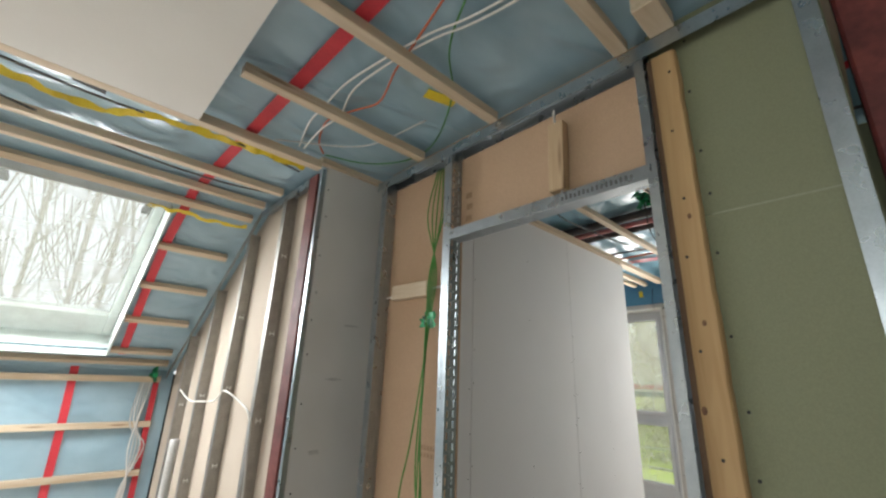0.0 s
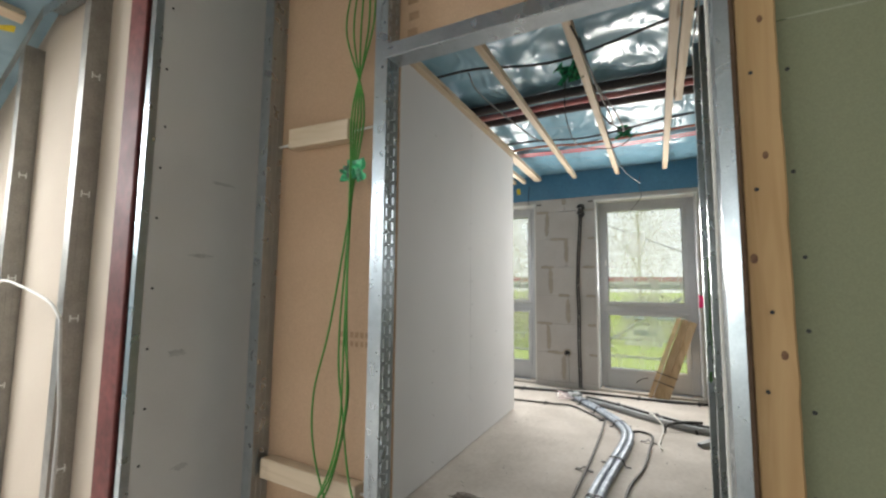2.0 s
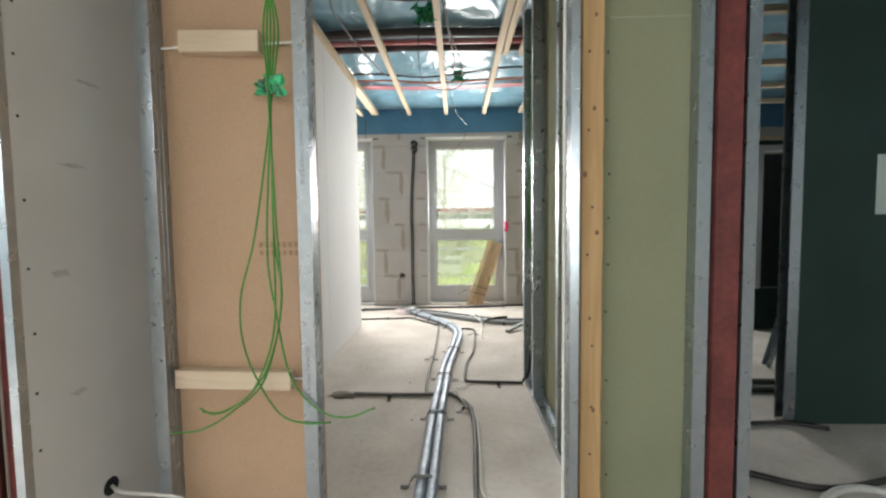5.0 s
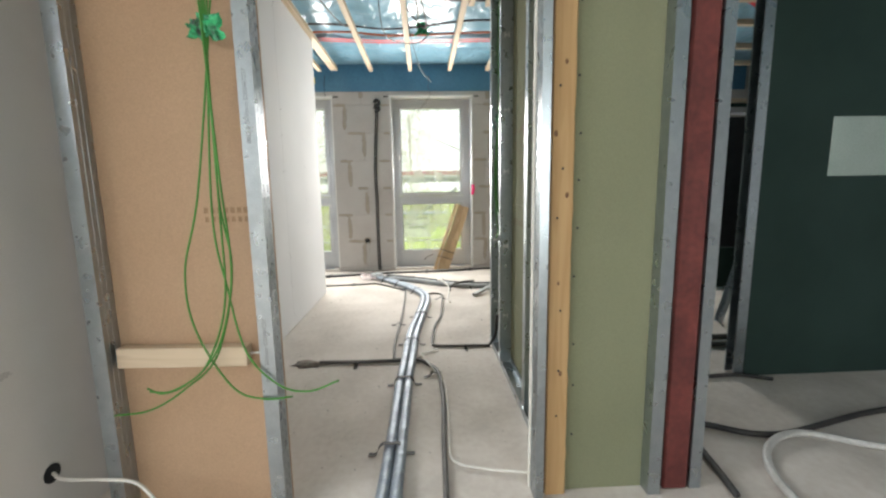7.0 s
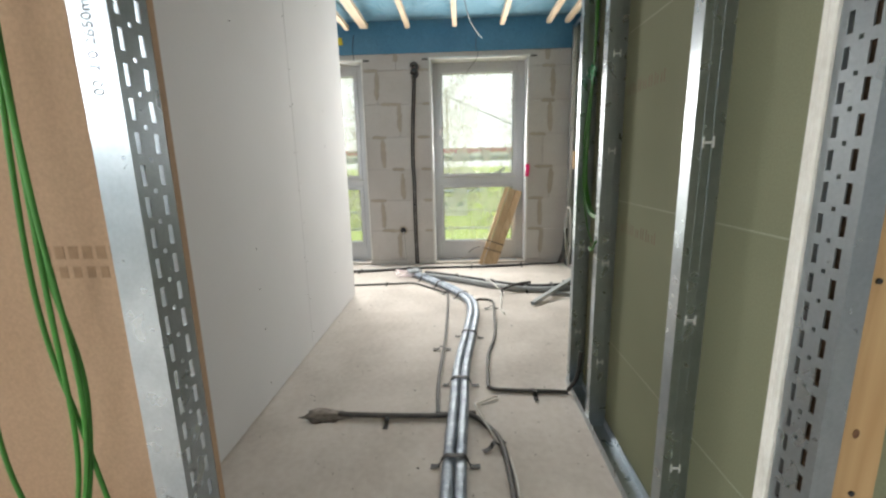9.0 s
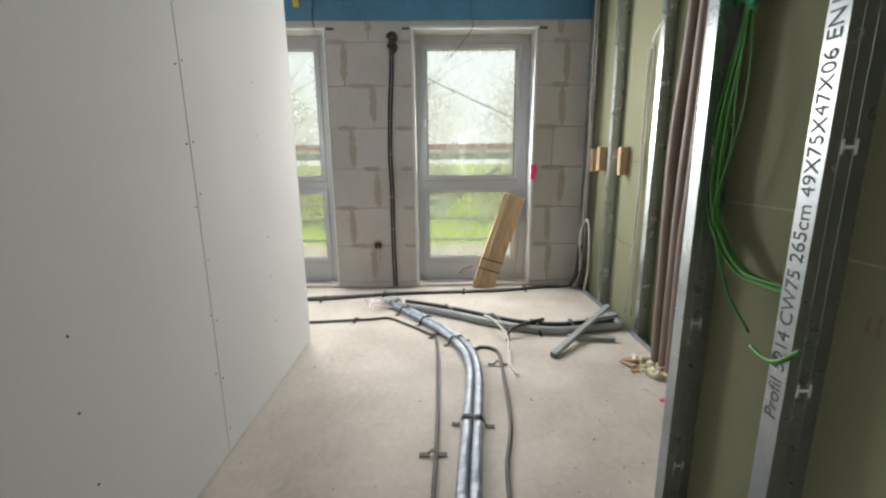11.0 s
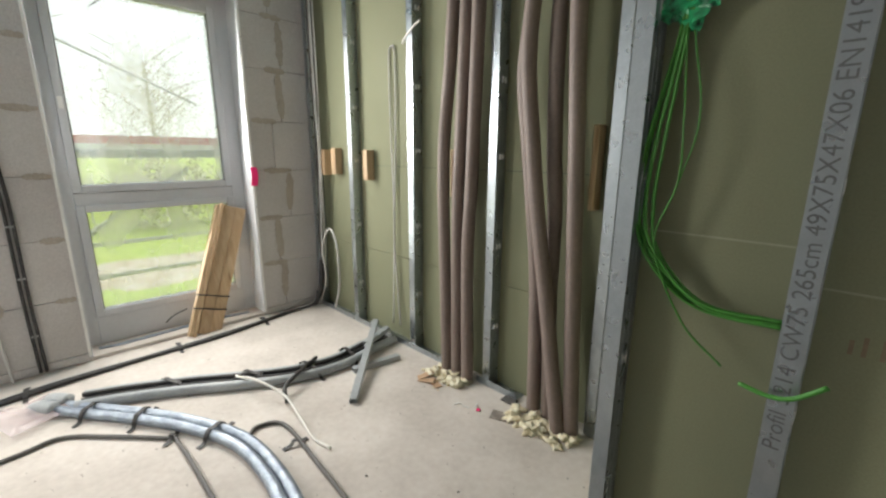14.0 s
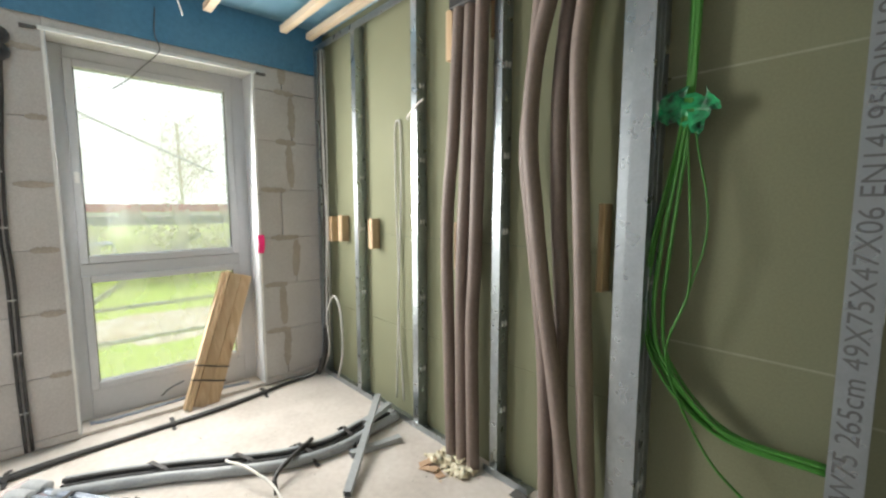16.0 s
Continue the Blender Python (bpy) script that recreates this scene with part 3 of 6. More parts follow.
for k, (y, z) in enumerate(((0.30, 2.12), (0.295, 2.18), (0.30, 2.24))):
    part("printed_mark", box(BX - 0.0006, BX - 0.0001, y - 0.02, y + 0.02, z, z + 0.03), M_PRINTB, wd)
for k in range(7):
    part("printed_mark", box(BX - 0.0006, BX - 0.0001, 0.43 + k * 0.022, 0.445 + k * 0.022, 1.085, 1.105), M_PRINTB, wd)
    part("printed_mark", box(BX - 0.0006, BX - 0.0001, 0.43 + k * 0.022, 0.443 + k * 0.022, 1.055, 1.073), M_PRINTB, wd)
POSTWARD = Matrix(((0, 0, -1, 0), (0, 1, 0, 0), (1, 0, 0, 0), (0, 0, 0, 1)))
for z, body in ((0.62, "0012 0 2650mm 5200467237"), (1.42, "0012 0 2650mm 5200467237"), (2.16, "0012 0 2650mm")):
    place(part("lettering", text_mesh(body, 0.019), M_PRINTG, wd), Matrix.Translation((PX0 - 0.0004, 0.379, z)) @ POSTWARD)

# boxed corner: grey panel beside the doorway wall, red steel posts
gp = thing("wall_panel", "grey gypsum panel with screw holes boxing in a corner", "wall panel", kind="structure")
part("board", box(1.237, 1.86, 1.105, 1.1175, 0.0, Z1 + 0.04), M_GREYD, gp)
part("edge_profile", boxes([(1.21, 1.2365, 1.1035, 1.105, 0, Z1 + 0.02), (1.21, 1.212, 1.105, 1.13, 0, Z1 + 0.02)]), M_ZINC, gp)
part("head_batten", box(1.19, 1.66, 1.08, 1.125, Z1 + 0.042, Z1 + 0.085, 0.002), M_PINEX, gp)
for i in range(13):
    s = part("screw", SCR, M_SCREW, gp)
    place(s, T_X(1.262 + rng.uniform(-0.004, 0.006), 1.1035, 0.1 + i * 0.195 + rng.uniform(-0.05, 0.05)) @ Matrix.Rotation(radians(-90), 4, "Z"))
for x, z, a, b in ((1.43, 1.37, 0.045, 0.008), (1.36, 1.02, 0.03, 0.012), (1.50, 1.66, 0.05, 0.006), (1.40, 0.62, 0.03, 0.01)):
    sb = bmesh.new()
    sb.faces.new([sb.verts.new((x + a * math.cos(q * 0.35) * (1 + 0.3 * math.sin(q * 5 + x * 40)), 1.1043, z + b * math.sin(q * 0.35) * (1 + 0.4 * math.cos(q * 3 + z * 9)))) for q in range(18)])
    part("scuff", sb, M_SCUFF, gp)
# solid disc; the hole's darkness is its near-black colour
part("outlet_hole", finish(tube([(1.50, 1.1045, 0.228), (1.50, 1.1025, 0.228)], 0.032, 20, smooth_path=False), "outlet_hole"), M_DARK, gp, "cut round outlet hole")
rp_ = thing("red_steel_post", "steel profile post in red oxide primer beside the grey panel", "post", "red steel posts", at=(1.26, 1.25, 0))
part("front_flange", box(1.234, 1.246, 1.215, 1.326, 0, Z1 + 0.04, 0.003), M_REDST, rp_)
part("web", box(1.2465, 1.30, 1.262, 1.278, 0, Z1 + 0.04, 0.002), M_REDST, rp_)
# added filler for the dark gap between post and panel edge
part("gap_filler", box(1.264, 1.30, 1.132, 1.213, 0, Z1 + 0.04, 0.002), M_REDST, rp_)
tagged(part("red_steel_post", boxes([(1.56, 1.64, -1.152, -1.053, 0, Z1 + 0.04)], 0.008), M_REDST), "square steel post in red oxide primer", "post", "red steel posts")

# the stud wall under the roof slope
SLY, SLZ, K = 2.1, Z1 + 0.03, 0.60
KNEE = 4.1
slope_z = lambda y: SLZ if y < SLY else SLZ - K * (y - SLY)
ws = thing("wall_slope", "metal stud wall with cream board backs cut along the roof slope", "stud wall", kind="structure")
pts = [(1.215, 0), (KNEE, 0), (KNEE, slope_z(KNEE) + 0.09), (SLY, SLZ + 0.09), (1.215, SLZ + 0.09)]
bm = bmesh.new()
a = [bm.verts.new((1.306, y, z)) for y, z in pts]
c = [bm.verts.new((1.3185, y, z)) for y, z in pts]
bm.faces.new(a), bm.faces.new(c[::-1])
for i in range(5):
    bm.faces.new((a[i], a[(i + 1) % 5], c[(i + 1) % 5], c[i]))
part("board", bm, M_CREAM, ws, "cream cardboard back of gypsum boards")
for i, y in enumerate((1.635, 2.26, 2.86, 3.45)):
    stud(ws, T_X(1.23, y, 0.004), slope_z(y + 0.05) - 0.02, tabs=((0.55, 1.12, 1.62, 2.12), (0.79, 1.28, 1.77), (0.6, 1.2), (0.5, 1.1))[i], material=M_ZINCD)
part("top_track", boxes([(1.23, 1.232, 1.33, SLY, SLZ - 0.05, SLZ), (1.23, 1.304, 1.33, SLY, SLZ - 0.002, SLZ)]), M_ZINC, ws)
bm = bmesh.new()
for (ya, yb) in ((SLY, KNEE),):
    v = [bm.verts.new((x, y, slope_z(y) - d)) for y in (ya, yb) for x, d in ((1.229, 0.055), (1.229, 0.0), (1.232, 0.0), (1.232, 0.055))]
    for k in range(4):
        bm.faces.new((v[k], v[(k + 1) % 4], v[4 + (k + 1) % 4], v[4 + k]))
    bm.faces.new(v[:4]), bm.faces.new(v[4:])
part("slope_track", bm, M_ZINCD, ws)
part("floor_track", boxes([(1.23, 1.232, 1.33, KNEE, 0, 0.04), (1.23, 1.304, 1.33, KNEE, 0, 0.002)]), M_ZINC, ws)

# the boarded wall
lw = thing("wall_boarded", "smooth pale grey plasterboard wall with a visible board joint", "wall", kind="structure")
for x0, x1 in ((1.68, 2.338), (2.342, 3.623), (3.627, 4.79)):
    part("board", box(x0, x1, LWY, LWY + 0.0125, 0.012, Z2 + 0.005, 0.0008), M_GREY, lw)
    for i in range(11):
        for x in (x0 + 0.018, (x0 + x1) / 2 + 0.01, x1 - 0.018):
            if rng.random() < 0.75:
                s = part("screw", SCR, M_SCREW, lw)
                place(s, pose(x + rng.uniform(-0.008, 0.008), LWY - 0.0014, 0.12 + i * 0.245 + rng.uniform(-0.04, 0.04), 0, 0, -90) @ Matrix.Diagonal((0.6, 0.85, 0.85, 1)))
part("core", box(1.685, 4.785, LWY + 0.013, LWY + 0.10, 0, Z2 + 0.005), M_ZINCD, lw)
part("board", box(1.68, 4.79, LWY + 0.1005, LWY + 0.113, 0.012, Z2 + 0.005), M_GREY, lw)
part("head_batten", box(1.70, 5.9, LWY - 0.045, LWY + 0.045, Z2 + 0.006, Z2 + 0.05, 0.002), M_PINEX, lw)

# the side wall: a near part and a part set back
wr = thing("wall_side", "open metal stud wall with green impregnated boards behind", "stud wall", kind="structure")
LR = Z2 - 0.01
TABS = (0.32, 0.78, 1.25, 1.62, 2.05)
for x0, x1, z0, z1 in ((1.68, 2.80, 0.0, 0.424), (1.68, 2.80, 0.427, 1.05), (1.68, 2.80, 1.053, 1.69), (1.68, 2.80, 1.693, Z2 + 0.1), (2.802, 3.185, 0.0, 1.125), (2.802, 3.185, 1.128, 1.69), (2.802, 3.185, 1.693, Z2 + 0.1)):
    part("board", box(x0, x1, RNY - 0.0875, RNY - 0.075, z0, z1), M_GREEN, wr)
for x0, x1, z0, z1 in ((3.13, WX, 0.0, 0.60), (3.13, WX, 0.603, 1.22), (3.13, WX, 1.223, Z2 + 0.1)):
    part("board", box(x0, x1, RFY - 0.0875, RFY - 0.075, z0, z1), M_GREEN, wr)
part("return_board", box(3.187, 3.1995, RFY - 0.075, RNY - 0.077, 0, Z2 + 0.1), M_GREEN, wr)
for x0, x1, z in ((1.7, 2.798, 1.0515), (1.7, 2.798, 0.4255), (2.804, 3.12, 1.1265), (2.4, 3.12, 1.6915)):
    part("joint", box(x0, x1, RNY - 0.075, RNY - 0.0746, z - 0.002, z + 0.002), M_JOINT, wr)
stud(wr, pose(2.105, RNY, 0.004, 0, 0, -90), LR, tabs=TABS)
stud(wr, pose(2.775, RNY, 0.004, 0, 0, -90), LR, flange=0.045, tabs=TABS)
stud(wr, pose(3.127, RNY, 0.004, 0, 0, -90), LR, flange=0.042, tabs=TABS)
for i, x in enumerate((5.415, 4.735, 4.09, 3.46)):
    stud(wr, pose(x, RFY, 0.004, 0, 0, -90), LR, tabs=[z + 0.07 * i % 0.1 for z in TABS], tab=BENT_TAB)
stud(wr, pose(WX - 0.055, RFY, 0.004, 0, 0, -90), LR)
part("floor_track", boxes([(1.62, 3.18, RNY, RNY + 0.002, 0, 0.04), (1.62, 3.18, RNY - 0.075, RNY, 0, 0.003), (1.62, 3.18, RNY - 0.074, RNY - 0.072, 0.003, 0.04)]), M_ZINC, wr)
for x0, x1 in ((4.48, WX), (3.9, 4.18), (3.2, 3.5)):
    part("floor_track", boxes([(x0, x1, RFY, RFY + 0.002, 0, 0.04), (x0, x1, RFY - 0.075, RFY, 0, 0.003)]), M_ZINC, wr)
part("top_track", boxes([(1.68, 3.18, RNY, RNY + 0.002, Z2 - 0.045, Z2), (3.2, WX, RFY, RFY + 0.002, Z2 - 0.045, Z2)]), M_ZINC, wr)
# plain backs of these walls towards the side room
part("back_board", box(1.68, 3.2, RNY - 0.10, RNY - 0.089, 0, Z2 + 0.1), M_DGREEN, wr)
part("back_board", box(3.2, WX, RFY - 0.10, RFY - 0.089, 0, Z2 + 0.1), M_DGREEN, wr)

# wooden blockings in the set-back part, standing against the boards
for x, z, w, h in ((5.86, 1.235, 0.05, 0.2), (5.70, 1.245, 0.06, 0.2), (5.27, 1.225, 0.05, 0.21), (4.47, 2.33, 0.05, 0.26), (4.15, 2.36, 0.05, 0.26), (4.40, 1.20, 0.055, 0.26), (3.575, 1.25, 0.026, 0.36)):
    part("blocking", box(x - w / 2, x + w / 2, RFY - 0.074, RFY - 0.01, z - h / 2, z + h / 2, 0.003), M_PINEZ, wr, "pine blocking against the board")

# block wall with two tall window openings
wb = thing("wall_block", "unplastered aerated concrete block wall with tan mortar smears", "block wall", kind="structure")
part("core", boxes([(WX + 0.02, WX + 0.36, 0.25, 1.035, 0, 2.8), (WX + 0.02, WX + 0.36, -1.649, -0.862, 0, 2.8), (WX + 0.02, WX + 0.36, -4.8, -2.761, 0, 2.8), (WX + 0.02, WX + 0.36, -2.761, -1.649, 2.40, 2.8), (WX + 0.02, WX + 0.36, 2.147, 4.4, 0, 2.8),
                    (WX + 0.02, WX + 0.36, -0.862, 0.25, 2.40, 2.8), (WX + 0.02, WX + 0.36, 1.035, 2.147, 2.40, 2.8)]), M_BLOCK, wb)
COURSE, BASE = 0.37, 0.06


def smear(ya, yb, za, zb, w):
    """A trowelled mortar smear along a joint, with a ragged outline and soft ends."""
    b = bmesh.new()
    a, e = Vector((WX - 0.0032, ya, za)), Vector((WX - 0.0032, yb, zb))
    d = (e - a).normalized()
    s = Vector((0, -d.z, d.y))
    n_, rows = 14, []
    for i in range(n_ + 1):
        q = a.lerp(e, i / n_)
        h = w / 2 * min(1, 0.45 + 3 * min(i, n_ - i) / n_)
        rows.append([b.verts.new(q + s * h * rng.uniform(-1.25, -0.75)), b.verts.new(q + Vector((-0.0012, 0, 0))), b.verts.new(q + s * h * rng.uniform(0.75, 1.25))])
    for r0, r1 in zip(rows, rows[1:]):
        b.faces.new((r0[0], r0[1], r1[1], r1[0])), b.faces.new((r0[1], r0[2], r1[2], r1[1]))
    return b


piers = {"mid": (0.25, 1.035), "right": (-1.44, -0.862)}
cuts = {"mid": (0.68, 0.86, 0.61, 0.83, 0.62, 0.87, 0.64), "right": (-1.04, -1.02, -1.14, -1.04, -1.12, -1.14, -1.07)}
for pier, (y0, y1) in piers.items():
    for k in range(8):
        z0, z1 = (0.012 if k == 0 else BASE + (k - 1) * COURSE + 0.003), min(2.47, BASE + k * COURSE)
        if z1 - z0 < 0.03:
            continue
        if k == 0:
            spans = [(y0, y1)]
        else:
            cpos = cuts[pier][k - 1]
            spans = [(y0, cpos - 0.002), (cpos + 0.002, y1)]
        for a0, a1 in spans:
            part("block", box(WX + rng.uniform(-0.002, 0.002), WX + 0.02, a0, a1, z0, z1, 0.003), M_BLOCK, wb)
        if k:
            zc = cuts[pier][k - 1]
            up = k % 2
            if pier == "mid" or k != 4:
                part("mortar_smear", smear(zc + rng.uniform(-0.01, 0.01), zc + rng.uniform(-0.01, 0.01), z0 + rng.uniform(0.0, 0.1), z1 - rng.uniform(-0.01, 0.05), 0.058), M_MORT, wb)
            part("mortar_smear", smear(zc - rng.uniform(0.02, 0.05), min(y1 - 0.02, zc + rng.uniform(0.1, 0.22)), z1, z1 + 0.004, 0.042), M_MORT, wb)
            if pier == "mid":
                part("mortar_smear", smear(y0 + 0.012, y0 + rng.uniform(0.1, 0.22), z1, z1, 0.036), M_MORT, wb)
part("plain_blocks", boxes([(WX, WX + 0.02, 2.147, 4.4, 0, 2.47), (WX, WX + 0.02, -1.649, -1.44, 0, 2.47), (WX, WX + 0.02, -4.8, -2.761, 0, 2.47), (WX, WX + 0.02, -2.761, -1.649, 2.41, 2.47), (WX, WX + 0.02, -0.862, 0.25, 2.41, 2.47), (WX, WX + 0.02, 1.035, 2.147, 2.41, 2.47)]), M_BLOCK, wb)
film = part("edge_film", sheet((WX - 0.012, 4.3, 2.80), (0, -9.0, 0), (0.0, 0, -0.345), 90, 8, 0.0, 0.006, 3), M_BAND, wb, "blue film lapped down over the top of the blocks", smooth=True)
ol = box(WX + 0.0, WX + 0.3, -4.8, 4.4, 2.80, 3.05)
solo("ring_beam", ol, M_BLOCK, "block coursing above the ceiling film", "beam", kind="structure")


def tall_window(index, y0, y1):
    """A white plastic floor-length window: fixed lower light, opening upper light."""
    w = thing("window_%d" % index, "tall white plastic window with a middle rail, dusty glass", "window", "tall windows", "structure", (WX + 0.22, (y0 + y1) / 2, 0))
    x0, x1, top = WX + 0.19, WX + 0.26, 2.385
    part("window_frame", boxes([(x0, x1, y0, y0 + 0.10, 0.03, top), (x0, x1, y1 - 0.075, y1, 0.03, top), (x0, x1, y0 + 0.10, y1 - 0.075, top - 0.08, top),
                                (x0, x1, y0 + 0.10, y1 - 0.075, 0.03, 0.22), (x0, x1, y0 + 0.10, y1 - 0.075, 0.965, 1.05)], 0.004), M_UPVC, w)
    for z0, z1 in ((0.222, 0.975), (1.054, top - 0.075)):
        a, b, s = y0 + 0.10, y1 - 0.072, 0.047
        part("sash", boxes([(x0 - 0.014, x1, a, a + s, z0, z1), (x0 - 0.014, x1, b - s, b, z0, z1), (x0 - 0.014, x1, a + s, b - s, z0, z0 + s), (x0 - 0.014, x1, a + s, b - s, z1 - s, z1)], 0.005), M_UPVC, w)
        g = part("pane", box(x0 + 0.03, x0 + 0.036, a + s - 0.005, b - s + 0.005, z0 + s - 0.005, z1 - s + 0.005), M_GLASS, w)
        g.visible_shadow = False
        part("gasket", boxes([(x0 - 0.0005, x0 + 0.005, a + s, a + s + 0.006, z0 + s, z1 - s), (x0 - 0.0005, x0 + 0.005, b - s - 0.006, b - s, z0 + s, z1 - s)]), M_DGREY, w)
    hn = part("handle", box(x0 - 0.02, x0 - 0.0142, y1 - 0.11, y1 - 0.082, 1.56, 1.63, 0.003), M_TRIM, w, "white window handle")
    part("lever", tube([(x0 - 0.02, y1 - 0.096, 1.60), (x0 - 0.05, y1 - 0.096, 1.60), (x0 - 0.055, y1 - 0.096, 1.57), (x0 - 0.055, y1 - 0.096, 1.47)], 0.009, 8, 5), M_TRIM, hn, smooth=True)
    part("window_sill", box(WX + 0.02, x0 + 0.07, y0, y1, 0.0, 0.028, 0.004), M_CONC, w, "rough mortar bed below the frame")
    part("reveal_strip", boxes([(WX + 0.0, WX + 0.19, y0 - 0.003, y0 + 0.012, 0.03, top), (WX + 0.0, WX + 0.19, y1 - 0.012, y1 + 0.003, 0.03, top)]), M_UPVC, w)
    part("bead", boxes([(WX - 0.006, WX + 0.004, y0 - 0.008, y0 + 0.006, 0.04, top), (WX - 0.006, WX + 0.004, y1 - 0.006, y1 + 0.008, 0.04, top)]), M_TRIM, w)
    hd = part("head_strip", box(WX - 0.01, WX + 0.19, y0 - 0.02, y1 + 0.02, top, top + 0.022, 0.002), M_TRIM, w)
    for yy in (y0 - 0.055, y1 + 0.055):
        part("bracket", box(WX - 0.012, WX, yy - 0.035, yy + 0.035, top - 0.004, top + 0.014), M_DGREY, w)
    for z in (0.35, 0.9, 1.5, 2.1):
        part("screw", box(WX - 0.0075, WX - 0.0058, y0 - 0.003, y0 + 0.001, z, z + 0.008), M_SCREW, w)
    crack = stripe([(WX + 0.1, y0 + 0.1, 0.031), (WX + 0.13, y0 + 0.4, 0.034), (WX + 0.1, y1 - 0.2, 0.031), (WX + 0.12, y1 - 0.05, 0.033)], 0.03, (1, 0, 0.1), (0, 0, 1), 0.006)
    part("crumpled_film", crack, M_SILV, w)
    return w


tall_window(1, -0.862, 0.25)
tall_window(2, 1.035, 2.147)
tall_window(7, -2.761, -1.649)

# the films under the roof
cf = sheet((1.64, -4.8, 2.80), (WX - 1.63, 0, 0), (0, 9.2, 0), 120, 200, 0.0, 0.03, 5)
solo("ceiling", cf, M_FOIL2, "glossy creased blue vapour film above the battens", "ceiling", kind="structure", smooth=True)
cf = sheet((-3.2, -4.8, Z1 + 0.075), (4.84, 0, 0), (0, 4.8 + SLY + 0.04, 0), 110, 150, 0.0, 0.02, 8)
solo("ceiling", cf, M_FOIL, "blue vapour film above the battens", "ceiling", kind="structure", smooth=True)
solo("ceiling_step", box(1.64, 1.655, -4.8, 4.3, Z1 + 0.07, 2.83), M_FOIL, "blue film closing the step between two ceilings", "ceiling", kind="structure")
BACK = -1.9  # shift of an unseen second roof window, added to light the entrance
UP = 0.06  # the film lies this far behind the battens' faces
s0 = lambda x, y: (x, y, SLZ + UP - K * (y - SLY))
SX0, SX1, SY0, SY1 = -0.33, 0.685, 2.28, 3.86
for i, (xa, xb, ya, yb) in enumerate(((-3.2, 1.31, SLY, SY0), (-3.2, SX0 + BACK, SY0, SY1), (SX1 + BACK, SX0, SY0, SY1), (SX1, 1.31, SY0, SY1), (-3.2, 1.31, SY1, KNEE + 0.05))):
    u, v = Vector((xb - xa, 0, 0)), Vector(s0(0, yb)) - Vector(s0(0, ya))
    solo("ceiling_slope", sheet(s0(xa, ya), u, v, 40, 24, 0.0, 0.012, 11 + i), M_FOIL, "blue vapour film on the roof slope", "ceiling", kind="structure", smooth=True)
solo("wall_knee", sheet((-3.2, KNEE + 0.05, 1.45), (4.5, 0, 0), (0, 0, -1.45), 80, 24, 0.0, 0.02, 21), M_FOIL, "low knee wall of blue vapour film between battens", "wall", kind="structure", smooth=True)
# the roof over the films, the closing outer skin
solo("roof", boxes([(-3.4, 6.5, -5.0, SLY, 3.05, 3.1)]), M_DARK, "closed dark roof deck over the ceilings", "roof", kind="structure")


def roof_window(index, dx):
    w = thing("window_%d" % index, "white roof window with a deep white lining set in the slope", "roof window", kind="structure", at=(0.14 + dx, 3.16, 2.0))
    n = Vector((0, K, 1)).normalized()
    d = Vector((0, 1, -K)).normalized()
    length = (SY1 - SY0) * math.sqrt(1 + K * K)
    o = Vector((dx, SY0, SLZ - K * (SY0 - SLY)))
    R = Matrix(((1, 0, 0, 0), (0, d.y, n.y, 0), (0, d.z, n.z, 0), (0, 0, 0, 1)))
    M = Matrix.Translation(o) @ R
    D = 0.26
    def p(name, rows, material, bevel=0.0, label=""):
        b = boxes(rows, bevel)
        b.transform(M)
        return part(name, b, material, w, label)
    p("lining", [(SX0 - 0.012, SX0, 0, length, -0.005, D)], M_LINING)
    p("lining", [(SX1, SX1 + 0.012, 0, length, -0.005, D)], M_LINING)
    p("lining", [(SX0, SX1, -0.012, 0, -0.005, D)], M_LINING)
    p("lining", [(SX0, SX1, length, length + 0.012, -0.005, D)], M_LINING)
    p("window_frame", [(SX0, SX0 + 0.07, 0, length, D - 0.06, D + 0.02), (SX1 - 0.07, SX1, 0, length, D - 0.06, D + 0.02), (SX0 + 0.07, SX1 - 0.07, 0, 0.09, D - 0.06, D + 0.02), (SX0 + 0.07, SX1 - 0.07, length - 0.3, length, D - 0.06, D + 0.02)], M_LINING, 0.006)
    g = p("pane", [(SX0 + 0.06, SX1 - 0.06, 0.08, length - 0.29, D - 0.02, D - 0.014)], M_GLASS)
    g.visible_shadow = False
    return w


roof_window(3, 0.0)
# unseen copy, added only for its light
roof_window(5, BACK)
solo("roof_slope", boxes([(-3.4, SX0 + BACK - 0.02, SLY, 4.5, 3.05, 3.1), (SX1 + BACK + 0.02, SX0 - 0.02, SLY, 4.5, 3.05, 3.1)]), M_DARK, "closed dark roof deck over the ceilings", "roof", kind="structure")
solo("roof_slope", boxes([(SX1 + 0.02, 1.6, SLY, 4.5, 3.05, 3.1)]), M_DARK, "closed dark roof deck over the ceilings", "roof", kind="structure")
solo("roof_slope", boxes([(1.6, 6.5, SLY, 4.5, 2.9, 2.95)]), M_DARK, "closed dark roof deck over the ceilings", "roof", kind="structure")
solo("wall_outer", boxes([(-3.4, 6.45, 4.4, 4.5, -0.2, 1.35)]), M_DARK, "outer skin behind the knee wall", "wall", kind="structure")

